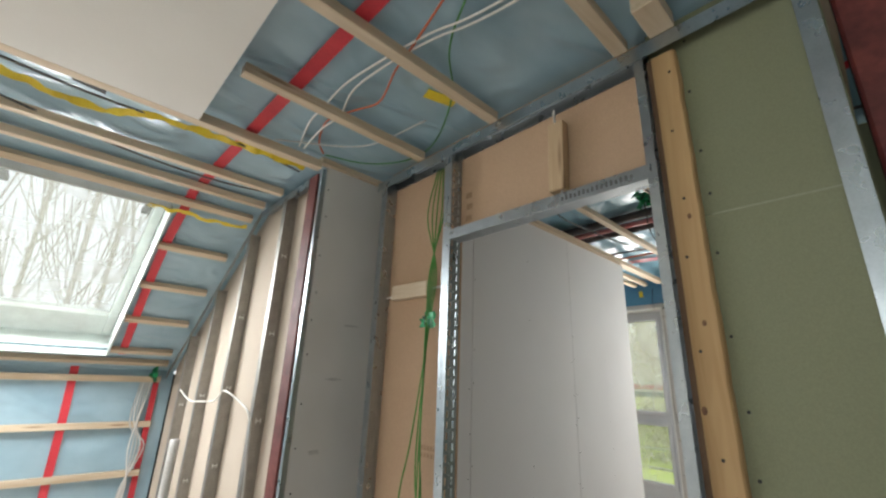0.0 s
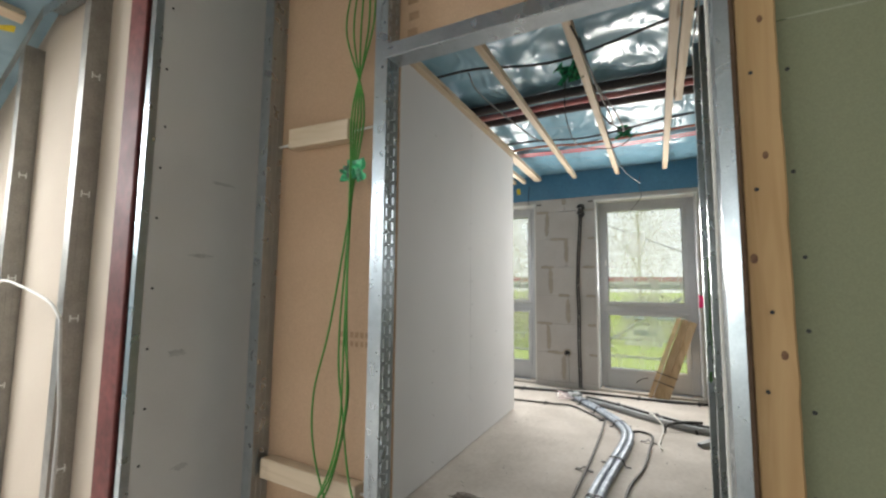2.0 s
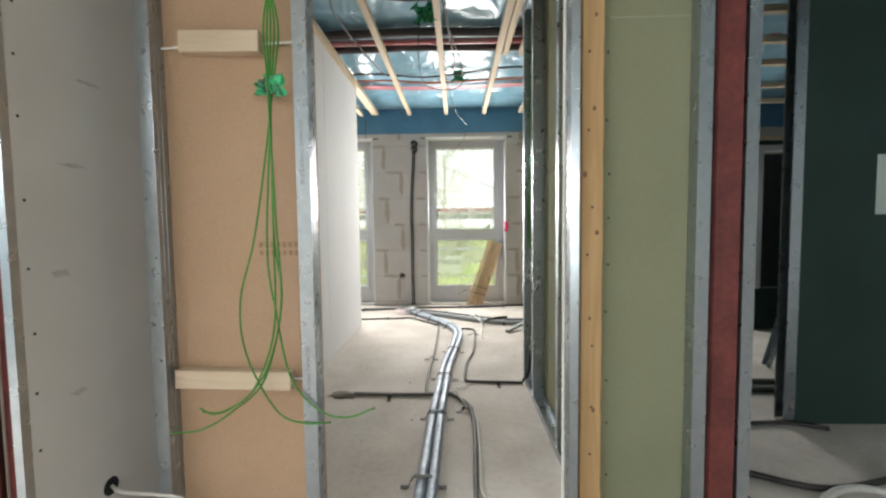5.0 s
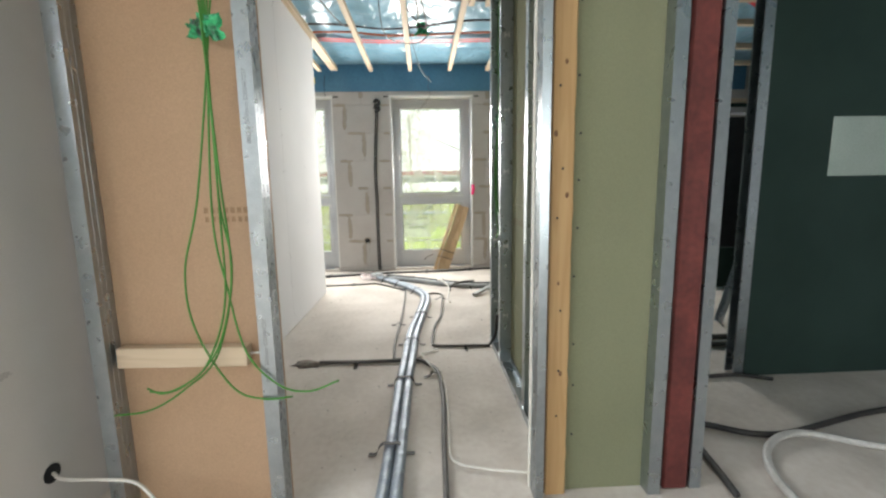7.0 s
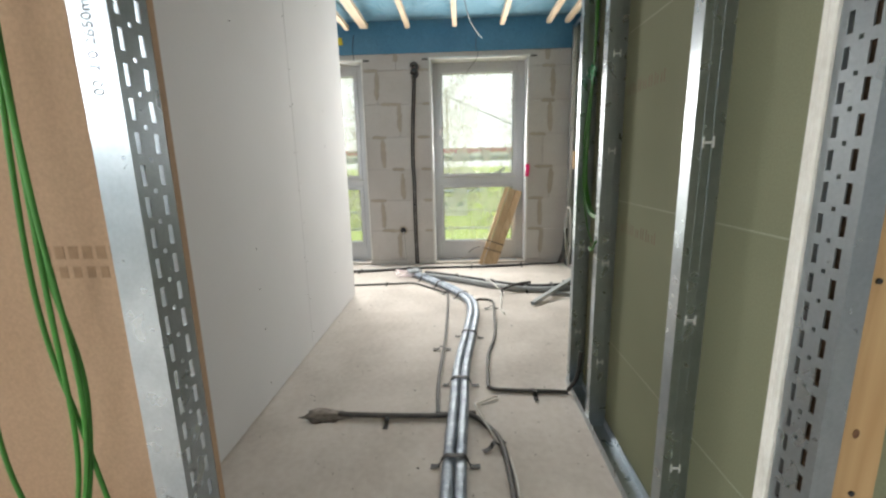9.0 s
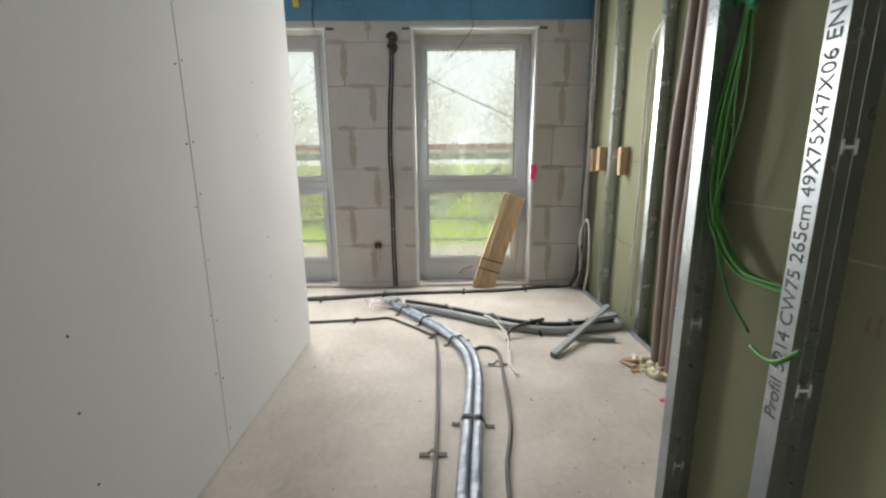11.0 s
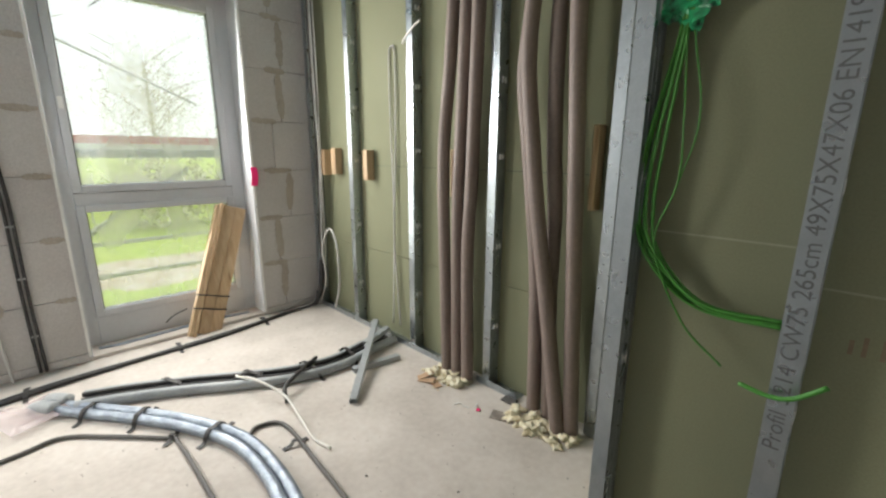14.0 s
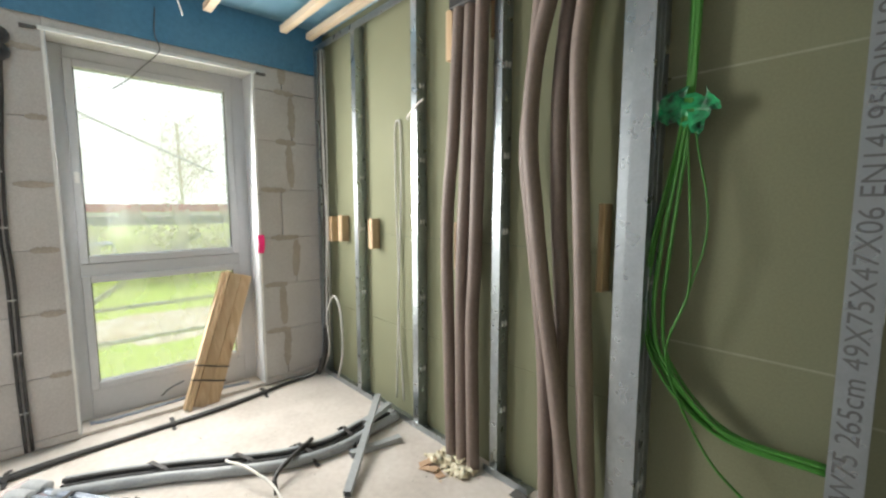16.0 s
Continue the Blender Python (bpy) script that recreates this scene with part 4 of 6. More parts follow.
# the dark side room seen past the red post
sr = thing("wall_dark", "green board wall, coloured dark for the dim side room, with a square cut-out and a steel end stud", "wall", kind="structure")
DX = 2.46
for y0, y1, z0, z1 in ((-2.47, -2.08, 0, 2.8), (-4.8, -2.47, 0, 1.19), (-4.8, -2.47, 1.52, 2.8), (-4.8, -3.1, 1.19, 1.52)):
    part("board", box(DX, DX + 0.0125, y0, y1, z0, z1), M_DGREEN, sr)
stud(sr, pose(DX, -2.078, 0.004), 2.66, tabs=(0.9, 1.55), flange=0.06)
solo("wall_far", boxes([(4.6, 4.65, -3.71, -3.3, 0, 0.45), (4.6, 4.65, -4.8, -3.80, 0, 2.0), (4.6, 4.65, -3.80, -3.3, 1.95, 2.0)]), M_DGREEN, "green board wall, coloured dark for the dim side room, with a framed opening", "wall", kind="structure")
fw = thing("window_4", "white-framed inner opening onto a dark room", "window", kind="structure", at=(4.58, -3.1, 1.3))
part("window_frame", boxes([(4.55, 4.66, -3.36, -3.3, 0.45, 1.95), (4.55, 4.66, -3.80, -3.71, 0.0, 1.95), (4.55, 4.66, -3.71, -3.36, 1.89, 1.95)], 0.004), M_UPVC, fw)
# plain wall coloured near black in place of the room's darkness
solo("wall_beyond", box(5.5, 5.55, -4.8, -3.3, 0, 2.0), M_DARK, "near-black wall that stands for the dark beyond the inner opening", "wall", kind="structure")


# ---- battens, one by one ----
def batten(x0, x1, y, z, w=0.05, h=0.045, group="ceiling battens", mt=None, label="sawn pine batten fixed under the blue film"):
    return solo("batten", box(x0, x1, y - w / 2, y + w / 2, z, z + h, 0.002), mt or M_PINEX, label, "batten", group)


for y in (0.475, -0.035, -0.552, -1.05, -1.55, -2.1):
    batten(1.70, 5.92, y, Z2)
for y in (1.14, 1.28, 1.75, 2.3):
    batten(1.70, 5.92, y, Z2)
batten(1.72, 3.95, -0.612, Z2 + 0.004)
batten(1.72, 3.95, -0.76, Z2)
batten(3.2, 5.92, -1.25, Z2)
# entrance room
batten(-3.0, 1.19, 1.10, Z1, 0.055, 0.05)
batten(0.585, 1.53, 0.585, Z1)
for y in (0.075, -0.52, -1.1, -1.65, -2.2):
    batten(-3.0, 1.53, y, Z1)
batten(1.38, 1.53, -0.66, Z1, 0.08, 0.06, label="short pine offcut above the doorway wall")
solo("ceiling_board", box(-3.1, 0.545, -0.95, 1.045, Z1 - 0.014, Z1 - 0.001), M_WHITEB, "pale gypsum board screwed under the battens", "ceiling board", kind="structure")
batten(-3.0, 1.2, 1.66, Z1 + 0.012)
batten(-3.0, 1.2, 1.98, Z1 + 0.012)


def slope_batten(x0, x1, y):
    b = box(x0, x1, -0.025, 0.025, 0, 0.045, 0.002)
    b.transform(Matrix.Translation((0, y, slope_z(y))) @ Matrix.Rotation(-math.atan(K), 4, "X"))
    return solo("batten", b, M_PINEX, "sawn pine batten on the roof slope", "batten", "roof slope battens")


slope_batten(-3.0, 1.2, 2.2)
for y in (2.6, 3.0, 3.4, 3.81):
    slope_batten(SX1 + 0.02, 1.18, y)
    slope_batten(SX1 + BACK + 0.02, SX0 - 0.02, y)
slope_batten(-3.0, 1.2, 3.97)
for z in (1.27, 0.86, 0.44, 0.05):
    solo("batten", box(-3.0, 1.19, KNEE - 0.0, KNEE + 0.045, z, z + 0.055, 0.002), M_PINEX, "sawn pine batten on the knee wall", "batten", "knee wall battens")

# ---- tapes on the films ----
def tape(points, w, side, lift, m, label, cat="adhesive tape", group="tapes on the film"):
    return solo("tape", stripe(points, w, side, lift, 0.002), m, label, cat, group)


F1 = Z1 + 0.066
tape([(0.82, -1.5, F1), (0.80, 0.17, F1 - 0.006), (0.79, 1.03, F1 - 0.004), (0.78, 2.1, F1 - 0.002)], 0.06, (1, 0, 0), (0, 0, -1), M_RED, "red adhesive tape sealing a film joint")
tape([(0.77, 2.12, SLZ + UP - 0.03), (0.75, 2.77, SLZ + UP - K * 0.67 - 0.02), (0.80, 3.9, SLZ + UP - K * 1.8 - 0.02)], 0.06, (1, 0, 0), (0, -0.5, -0.86), M_RED, "red adhesive tape sealing a film joint")
tape([(0.51, KNEE + 0.03, 1.42), (0.53, KNEE + 0.02, 0.93), (0.55, KNEE + 0.03, 0.1)], 0.06, (1, 0, 0), (0, -1, 0), M_RED, "red adhesive tape sealing a film joint")
tape([(1.16, KNEE + 0.03, 1.3), (1.17, KNEE + 0.03, 0.1)], 0.05, (1, 0, 0), (0, -1, 0), M_RED, "red adhesive tape along the wall corner")
def crumple(ob, amp, seed):
    """Wrinkles a tape along its length."""
    for v in ob.data.vertices:
        q = v.co * 16 + Vector((seed, 0, 0))
        v.co += Vector((noise.noise(q), noise.noise(q + Vector((7, 0, 0))), noise.noise(q + Vector((0, 9, 0))))) * amp


def tape_long(points, w, side, lift, m, label):
    return solo("tape", stripe(points, w, side, lift, 0.002, 24), m, label, "adhesive tape", "tapes on the film")


crumple(tape_long([(-0.3, 1.30, F1 - 0.03), (-0.04, 1.34, F1 - 0.045), (0.19, 1.36, F1 - 0.04), (0.32, 1.28, F1 - 0.045), (0.49, 1.23, F1 - 0.04), (0.75, 1.22, F1 - 0.035), (0.93, 1.18, F1 - 0.04), (1.15, 1.2, F1 - 0.03)], 0.042, (0.1, 1, -0.6), (0, -0.5, -0.86), M_YEL, "crumpled yellow tape along a film edge"), 0.022, 1)
crumple(tape_long([(0.55, 2.275, slope_z(2.275) - 0.004), (0.8, 2.268, slope_z(2.268) - 0.001), (0.91, 2.28, slope_z(2.28) - 0.004), (1.19, 2.26, slope_z(2.26) - 0.001)], 0.036, (0, 1, -0.5), (0, -0.5, -0.86), M_YEL, "crumpled yellow tape along a film edge"), 0.016, 2)
tape([(1.22, 0.20, F1 - 0.01), (1.36, 0.16, F1 - 0.01)], 0.06, (0.2, 1, 0), (0, 0, -1), M_YEL, "short yellow printed tape on the film")
F2 = 2.775
for x, m, w in ((2.55, M_RED, 0.06), (4.98, M_PINK, 0.06), (5.05, M_RED, 0.03)):
    tape([(x, 0.95, F2), (x + 0.05, 0.0, F2 - 0.008), (x - 0.02, -1.4, F2)], w, (1, 0.05, 0), (0, 0, -1), m, "red adhesive tape sealing a film joint")


# ---- lines and pipes over the battens ----
def line(points, r, m, label, cat="cable", group="", n=8, per=8, name="cable"):
    return solo(name, tube(points, r, n, per), m, label, cat, group, smooth=True)


for x, m, r, lb in ((3.62, M_DUCTD, 0.036, "dark lagged pipe lying on the battens"), (3.92, M_DUCTD, 0.033, "dark lagged pipe lying on the battens")):
    line([(x, 2.9, 2.765), (x + 0.02, 1.0, 2.76), (x + 0.01, 0.2, 2.765), (x + 0.04, -0.6, 2.76), (x + 0.05, -1.4, 2.765)], r, m, lb, "pipe", "ceiling pipes", 12, name="lagged_pipe")
line([(3.76, 2.9, 2.75), (3.78, 1.0, 2.75), (3.77, 0.2, 2.748), (3.8, -0.6, 2.752), (3.8, -1.4, 2.75)], 0.024, M_PINK, "pink film-wrapped hose between two dark pipes", "hose", name="hose")
line([(3.0, 1.4, 2.75), (2.95, 0.7, 2.745), (3.1, 0.1, 2.745), (2.9, -0.7, 2.745), (2.95, -1.3, 2.75)], 0.009, M_BLACK, "black cable laid over the battens", group="ceiling cables")
line([(4.55, 1.4, 2.75), (4.5, 0.7, 2.742), (4.62, 0.1, 2.742), (4.4, -0.7, 2.742), (4.5, -1.3, 2.75)], 0.01, M_DUCTD, "dark cable laid over the battens", group="ceiling cables")
line([(4.75, 1.2, 2.75), (4.7, 0.6, 2.742), (4.8, 0.1, 2.742), (4.72, -0.7, 2.742), (4.7, -1.3, 2.75)], 0.011, M_OCAB, "red hose laid over the battens", group="ceiling cables")
line([(2.62, -0.02, 2.75), (2.75, -0.09, 2.60), (3.2, -0.12, 2.56), (3.75, -0.16, 2.55), (4.05, -0.13, 2.62), (4.1, -0.05, 2.74)], 0.006, M_DGREY, "grey cable drooping below a batten", group="ceiling cables")
line([(2.9, -0.06, 2.75), (3.1, -0.11, 2.58), (3.6, -0.2, 2.53), (4.1, -0.22, 2.56), (4.3, -0.1, 2.74)], 0.005, M_DGREY, "grey cable drooping below a batten", group="ceiling cables")
line([(3.3, 0.1, 2.76), (3.5, 0.13, 2.5), (4.0, 0.1, 2.45), (4.6, -0.14, 2.6), (4.7, -0.3, 2.75)], 0.0045, M_BLACK, "thin black cable loop below the battens", group="ceiling cables")
line([(4.3, -0.05, 2.75), (4.5, -0.1, 2.55), (5.0, -0.18, 2.45), (5.4, -0.3, 2.42)], 0.004, M_DGREY, "thin cable end hanging from the ceiling", group="ceiling cables")
line([(3.0, 0.7, 2.75), (3.3, 0.72, 2.72), (4.2, 0.6, 2.70), (4.6, 0.55, 2.75)], 0.006, M_DGREY, "grey cable over the battens", group="ceiling cables")


def tape_wad(at, s, seed, name="tape_wad", label="crumpled green printed tape", rough=1.0):
    """A wad of crumpled tape."""
    r = random.Random(seed)
    bm = bmesh.new()
    n = 11
    turn = Matrix.Rotation(r.uniform(-0.5, 0.5), 3, "X")
    g = []
    for i in range(n + 1):
        row = []
        for j in range(n + 1):
            a, b = i / n - 0.5, j / n - 0.5
            q = Vector((0, a * 1.25, b * 0.95))
            f = noise.noise(Vector((a * 5, b * 5, seed))), noise.noise(Vector((a * 5, b * 5, seed + 9.1))), noise.noise(Vector((a * 5, b * 5, seed + 4.7)))
            row.append(bm.verts.new(Vector(at) + turn @ (q + Vector((0.3 * f[0], 0.75 * f[1], 0.75 * f[2])) * rough) * s))
        g.append(row)
    for i in range(n):
        for j in range(n):
            bm.faces.new((g[i][j], g[i + 1][j], g[i + 1][j + 1], g[i][j + 1]))
    return solo(name, bm, M_GTAPE, label, "tape")


def tape_wad_x(at, s, seed):
    """A flat crumpled wad that faces along y, with printed bars."""
    w = tape_wad((0, 0, 0), s, seed, "tape_wad", "crumpled pale green printed tape round the cables", 0.55)
    w.data.transform(Matrix.Rotation(radians(-90), 4, "Z"))
    w.data.transform(Matrix.Translation(at))
    return w


tape_wad((3.25, 0.05, 2.74), 0.12, 3)
tape_wad((4.6, -0.2, 2.74), 0.09, 5)
# entrance room ceiling cables
for d in (0.0, 0.028):
    line([(1.2 + d, -1.2, F1 - 0.02), (1.085 + d, -0.337, F1 - 0.02), (1.009 + d, -0.063, F1 - 0.02), (0.967 + d, 0.156, F1 - 0.02), (0.935 + 1.6 * d, 0.399, F1 - 0.02), (0.945 + 3 * d, 0.60, F1 - 0.025), (0.95 + 2.5 * d, 0.75 + d, F1 - 0.03), (1.02 + d, 1.02, F1 - 0.02)], 0.0048, M_WCAB, "white cable over the battens", group="entrance ceiling cables")
line([(0.90, -0.4, F1 - 0.015), (0.998, 0.004, F1 - 0.02), (1.036, 0.175, F1 - 0.02), (1.105, 0.384, F1 - 0.02), (1.064, 0.516, F1 - 0.02), (1.008, 0.682, F1 - 0.025), (1.071, 0.89, F1 - 0.02), (1.148, 0.992, F1 - 0.02)], 0.0045, M_OCAB, "orange cable over the battens", group="entrance ceiling cables")
line([(0.85, -0.6, F1 - 0.015), (1.0, -0.253, F1 - 0.015), (1.115, -0.056, F1 - 0.02), (1.305, 0.123, F1 - 0.02), (1.50, 0.45, F1 - 0.02), (1.52, 0.70, F1 - 0.02), (1.384, 0.907, F1 - 0.02), (1.164, 1.0, F1 - 0.02)], 0.0035, M_GCAB, "thin green cable under the film", group="entrance ceiling cables")
line([(1.35, 0.35, F1 - 0.015), (1.25, 0.75, F1 - 0.03), (0.9, 1.05, F1 - 0.02)], 0.004, M_LGREY, "grey cable under the film", group="entrance ceiling cables")
line([(-0.4, 1.2, F1 - 0.03), (0.2, 1.27, F1 - 0.03), (0.8, 1.22, F1 - 0.03), (1.15, 1.3, F1 - 0.02)], 0.006, M_DGREY, "dark cable along the film edge", group="entrance ceiling cables")
line([(-0.4, 1.5, F1 - 0.03), (0.3, 1.75, F1 - 0.03), (0.8, 1.8, F1 - 0.03), (1.15, 1.75, F1 - 0.02)], 0.006, M_DGREY, "dark cable along the film edge", group="entrance ceiling cables")
solo("tape", stripe([(0.08, 1.2, F1 - 0.02), (0.2, 1.22, F1 - 0.02)], 0.05, (0, 1, 0), (0, 0, -1), 0.003), M_BLACK, "dark blue foam sleeve on the cable", "sleeve")
# cables through the sloped stud wall
line([(1.19, 1.54, 1.13), (1.19, 1.64, 1.19), (1.20, 1.9, 1.24), (1.19, 2.1, 1.27), (1.205, 2.3, 1.2), (1.19, 2.55, 1.18), (1.19, 2.9, 1.17), (1.2, 3.27, 1.23)], 0.006, M_WCAB, "white cable threaded across the studs", group="stud wall cables")
line([(1.19, 1.54, 1.13), (1.185, 1.50, 0.95), (1.185, 1.47, 0.77), (1.19, 1.49, 0.4), (1.185, 1.5, 0.02)], 0.006, M_LGREY, "grey cable hanging down a stud", group="stud wall cables")
for k in range(5):
    line([(1.12 - 0.02 * k, 4.12, 1.32), (1.1 - 0.02 * k, 4.1, 1.1 - 0.05 * k), (1.05 + 0.03 * k, 4.08, 0.7), (1.1 - 0.01 * k, 4.1, 0.35), (1.05, 4.1, 0.02)], 0.006, M_LGREY if k % 3 else M_WCAB, "bundled pale cable hanging at the eave corner", group="eave cables")
tape_wad((1.12, 4.1, 1.36), 0.14, 9)

line([(1.185, 3.05, 0.0), (1.185, 3.05, 0.45), (1.185, 3.04, 0.87)], 0.035, M_LGREY, "pale grey plastic pipe standing between the studs", "pipe", n=14, name="pipe")

# green cable bundle in the doorway wall
CB = [(0.47, 0.0), (0.475, 0.01), (0.48, 0.02), (0.485, 0.03), (0.49, 0.012)]
gb = thing("cable_bundle", "bundle of thin green network cables hung in the stud bay", "cable bundle", at=(1.6, 0.48, 2.5))
ends = [[(0.55, 1.15), (0.615, 0.9), (0.60, 0.70), (0.50, 0.50), (0.40, 0.45), (0.30, 0.455)],
        [(0.50, 1.1), (0.475, 0.85), (0.43, 0.62), (0.33, 0.50), (0.23, 0.475), (0.13, 0.51)],
        [(0.49, 1.15), (0.47, 0.9), (0.54, 0.62), (0.66, 0.50), (0.78, 0.43), (0.90, 0.415)],
        [(0.48, 1.1), (0.49, 0.8), (0.56, 0.60), (0.64, 0.52), (0.72, 0.49), (0.77, 0.51)],
        [(0.46, 1.2), (0.45, 0.9), (0.50, 0.68), (0.58, 0.56), (0.68, 0.50), (0.75, 0.50)]]
for k, ((y, dx), e) in enumerate(zip(CB, ends)):
    mid = 0.01 * math.sin(k * 2.1)
    part("cable", tube([(1.60, y + 0.06 - 0.02 * k, 2.47), (1.57 + dx * 0.5, y + 0.09 - 0.035 * k, 2.2), (1.555, y + 0.006 * k - 0.01, 1.9), (1.545 - 0.003 * k, 0.475 + 0.004 * k, 1.66)] + [(1.53 - 0.005 * k, yy + mid, zz) for yy, zz in e], 0.0034, 7, 10), M_GCAB, gb, smooth=True)
tape_wad((1.535, 0.48, 1.648), 0.072, 12, "tape_wad", "green printed tape wrapped round the cables", 0.45)
# white cable from the outlet hole
line([(1.50, 1.10, 0.228), (1.47, 1.04, 0.225), (1.48, 0.92, 0.21), (1.49, 0.82, 0.18), (1.46, 0.72, 0.08), (1.44, 0.67, 0.01)], 0.006, M_WCAB, "white cable coming out of a round outlet hole")

# green cables in the side wall, between the last two near studs
gs = thing("cable_bundle", "bundle of green cables with tape hanging between two studs", "cable bundle", at=(3.05, -0.66, 2.6))
for k in range(9):
    o = 0.0055 * k
    ca, sa = 0.009 * math.cos(2.4 * k), 0.009 * math.sin(2.4 * k)
    low = [(3.105 + 2.2 * ca, 1.35), (3.115 + 2.4 * ca, 1.19), (3.085 + 1.6 * ca, 1.075 + 1.5 * sa), (2.975 + ca, 0.975 + sa), (2.815, 0.97 + sa)]
    if k > 6:
        low = [(3.02 + 0.03 * (k - 7), 1.4), (3.045, 1.25), (3.08, 1.1), (3.0, 0.93), (2.91, 0.85)]
    part("cable", tube([(3.07 + 1.2 * math.cos(2.4 * k) * 0.012, -0.70, 2.66), (3.07 + math.cos(2.4 * k) * 0.010, -0.695 + 0.008 * math.sin(2.4 * k), 2.1), (3.07 + math.cos(2.4 * k) * 0.006, -0.69, 1.66)] + [(x, -0.69 + 0.003 * k, z) for x, z in low], 0.0034 if k < 7 else 0.002, 7, 10), M_GCAB, gs, smooth=True)
part("cable", tube([(2.87, -0.645, 0.835), (2.82, -0.635, 0.832), (2.78, -0.63, 0.845), (2.735, -0.63, 0.888)], 0.005, 7, 8), M_GCAB, gs, smooth=True)
tape_wad_x((3.072, -0.685, 1.61), 0.075, 22)

# lettering on the stud flange beside the bundle
UPWARD = Matrix(((0, 1, 0, 0), (0, 0, 1, 0), (1, 0, 0, 0), (0, 0, 0, 1)))
t = part("lettering", text_mesh("5214 CW75 265cm 49X75X47X06 EN14195/DIN18182", 0.042), M_PRINT, wr)
place(t, Matrix.Translation((2.798, RNY + 0.0006, 1.3)) @ UPWARD)
half = max(v.co.x for v in t.data.vertices)
word = text_mesh("Profil", 0.042)
t = part("lettering", word, M_PRINT, wr)
place(t, Matrix.Translation((2.798, RNY + 0.0006, 1.3 - half - 0.02 - max(v.co.x for v in word.vertices))) @ UPWARD)

# ---- ventilation ducts in the side wall ----
def duct(points, group):
    return solo("duct", tube(points, 0.036, 14, 10, ribs=0.003, pitch=0.012), M_DUCT, "taupe corrugated ventilation duct rising from the floor", "duct", group, smooth=True)


DY = RFY + 0.035
for y, way in ((-1.30, ((4.386, 0.01), (4.405, 0.5), (4.428, 1.26), (4.38, 1.79), (4.337, 2.36), (4.335, 2.45))),
               (-1.312, ((4.316, 0.01), (4.328, 0.95), (4.301, 1.58), (4.269, 2.34), (4.268, 2.45))),
               (-1.30, ((4.221, 0.01), (4.237, 0.76), (4.218, 1.17), (4.182, 2.31), (4.18, 2.45)))):
    duct([(x, y, z) for x, z in way], "ducts by the third stud")
solo("duct_collar", boxes([(4.14, 4.378, DY - 0.05, DY + 0.045, 2.40, 2.66)], 0.006), M_BLACK, "black manifold box holding the duct ends", "duct collar")
for y, way in ((-1.255, ((3.60, 0.01), (3.636, 0.23), (3.713, 0.69), (3.774, 1.03), (3.824, 1.38), (3.862, 1.72), (3.836, 2.05), (3.751, 2.35), (3.70, 2.66))),
               (-1.315, ((3.774, 0.01), (3.798, 0.66), (3.837, 1.02), (3.886, 1.37), (3.922, 1.66), (3.895, 1.95), (3.86, 2.3), (3.83, 2.66))),
               (-1.335, ((3.70, 0.01), (3.732, 0.62), (3.735, 1.03), (3.76, 1.37), (3.771, 1.88), (3.723, 2.36), (3.69, 2.66))),
               (-1.285, ((3.548, 0.01), (3.563, 0.26), (3.60, 0.89), (3.628, 1.38), (3.648, 1.70), (3.659, 2.02), (3.623, 2.31), (3.59, 2.66)))):
    duct([(x, y, z) for x, z in way], "ducts by the fourth stud")


def foam_heap(x0, x1, y, seed):
    """Lumpy spray foam round the duct feet."""
    r = random.Random(seed)
    bm = bmesh.new()
    for k in range(46):
        c = Vector((r.uniform(x0, x1), y + r.uniform(-0.05, 0.075), r.uniform(0.0, 0.02)))
        s = r.uniform(0.010, 0.030)
        tmp = bmesh.new()
        bmesh.ops.create_icosphere(tmp, subdivisions=3 if s > 0.02 else 2, radius=s)
        for v in tmp.verts:
            v.co *= 1 + 1.5 * noise.noise(v.co * 48 + Vector((k, seed, 0))) + 0.5 * noise.noise(v.co * 130 + Vector((seed, k, 0)))
            v.co.z *= 0.6
            v.co += c
        me = bpy.data.meshes.new("t")
        tmp.to_mesh(me)
        tmp.free()
        bm.from_mesh(me)
        bpy.data.meshes.remove(me)
    return solo("spray_foam", bm, M_FOAM, "lumpy pale yellow spray foam round the duct feet", "foam", "spray foam", smooth=True)


foam_heap(4.2, 4.46, RFY + 0.085, 1)
foam_heap(3.52, 3.86, RFY + 0.10, 2)
rg = random.Random(8)


def chip(x, y, s, m, label, name="debris"):
    bm = bmesh.new()
    bmesh.ops.create_icosphere(bm, subdivisions=1, radius=s)
    for v in bm.verts:
        v.co *= rg.uniform(0.6, 1.2)
        v.co.z = v.co.z * 0.45 + s * 0.3
        v.co += Vector((x, y, 0))
    return solo(name, bm, m, label, "debris", "floor debris")


for k in range(10):
    chip(rg.uniform(4.2, 4.5), RFY + rg.uniform(0.12, 0.24), rg.uniform(0.008, 0.02), M_FOAM if k % 2 else M_PINEX, "crumb of foam or wood on the floor")
chip(3.985, -1.122, 0.014, M_NEON, "small red plastic scrap on the floor", "plastic_scrap")
for k in range(45):
    chip(rg.uniform(2.0, 5.6), rg.uniform(-1.1, 0.9), rg.uniform(0.003, 0.007), M_DGREY if k % 3 else M_MORT, "tiny crumb of rubble on the concrete")
bm = bmesh.new()
for k, (a, c) in enumerate(((0.0, 0.0), (0.05, 0.02), (0.09, -0.01))):
    box(-0.05, 0.05, -0.022, 0.022, 0.0, 0.003, bm=bm, m=Matrix.Translation((4.33 + a, -1.14 + c, 0.004 + 0.006 * k)) @ Matrix.Rotation(0.7 * k - 0.3, 4, "Z") @ Matrix.Rotation(0.12 * k, 4, "Y"))
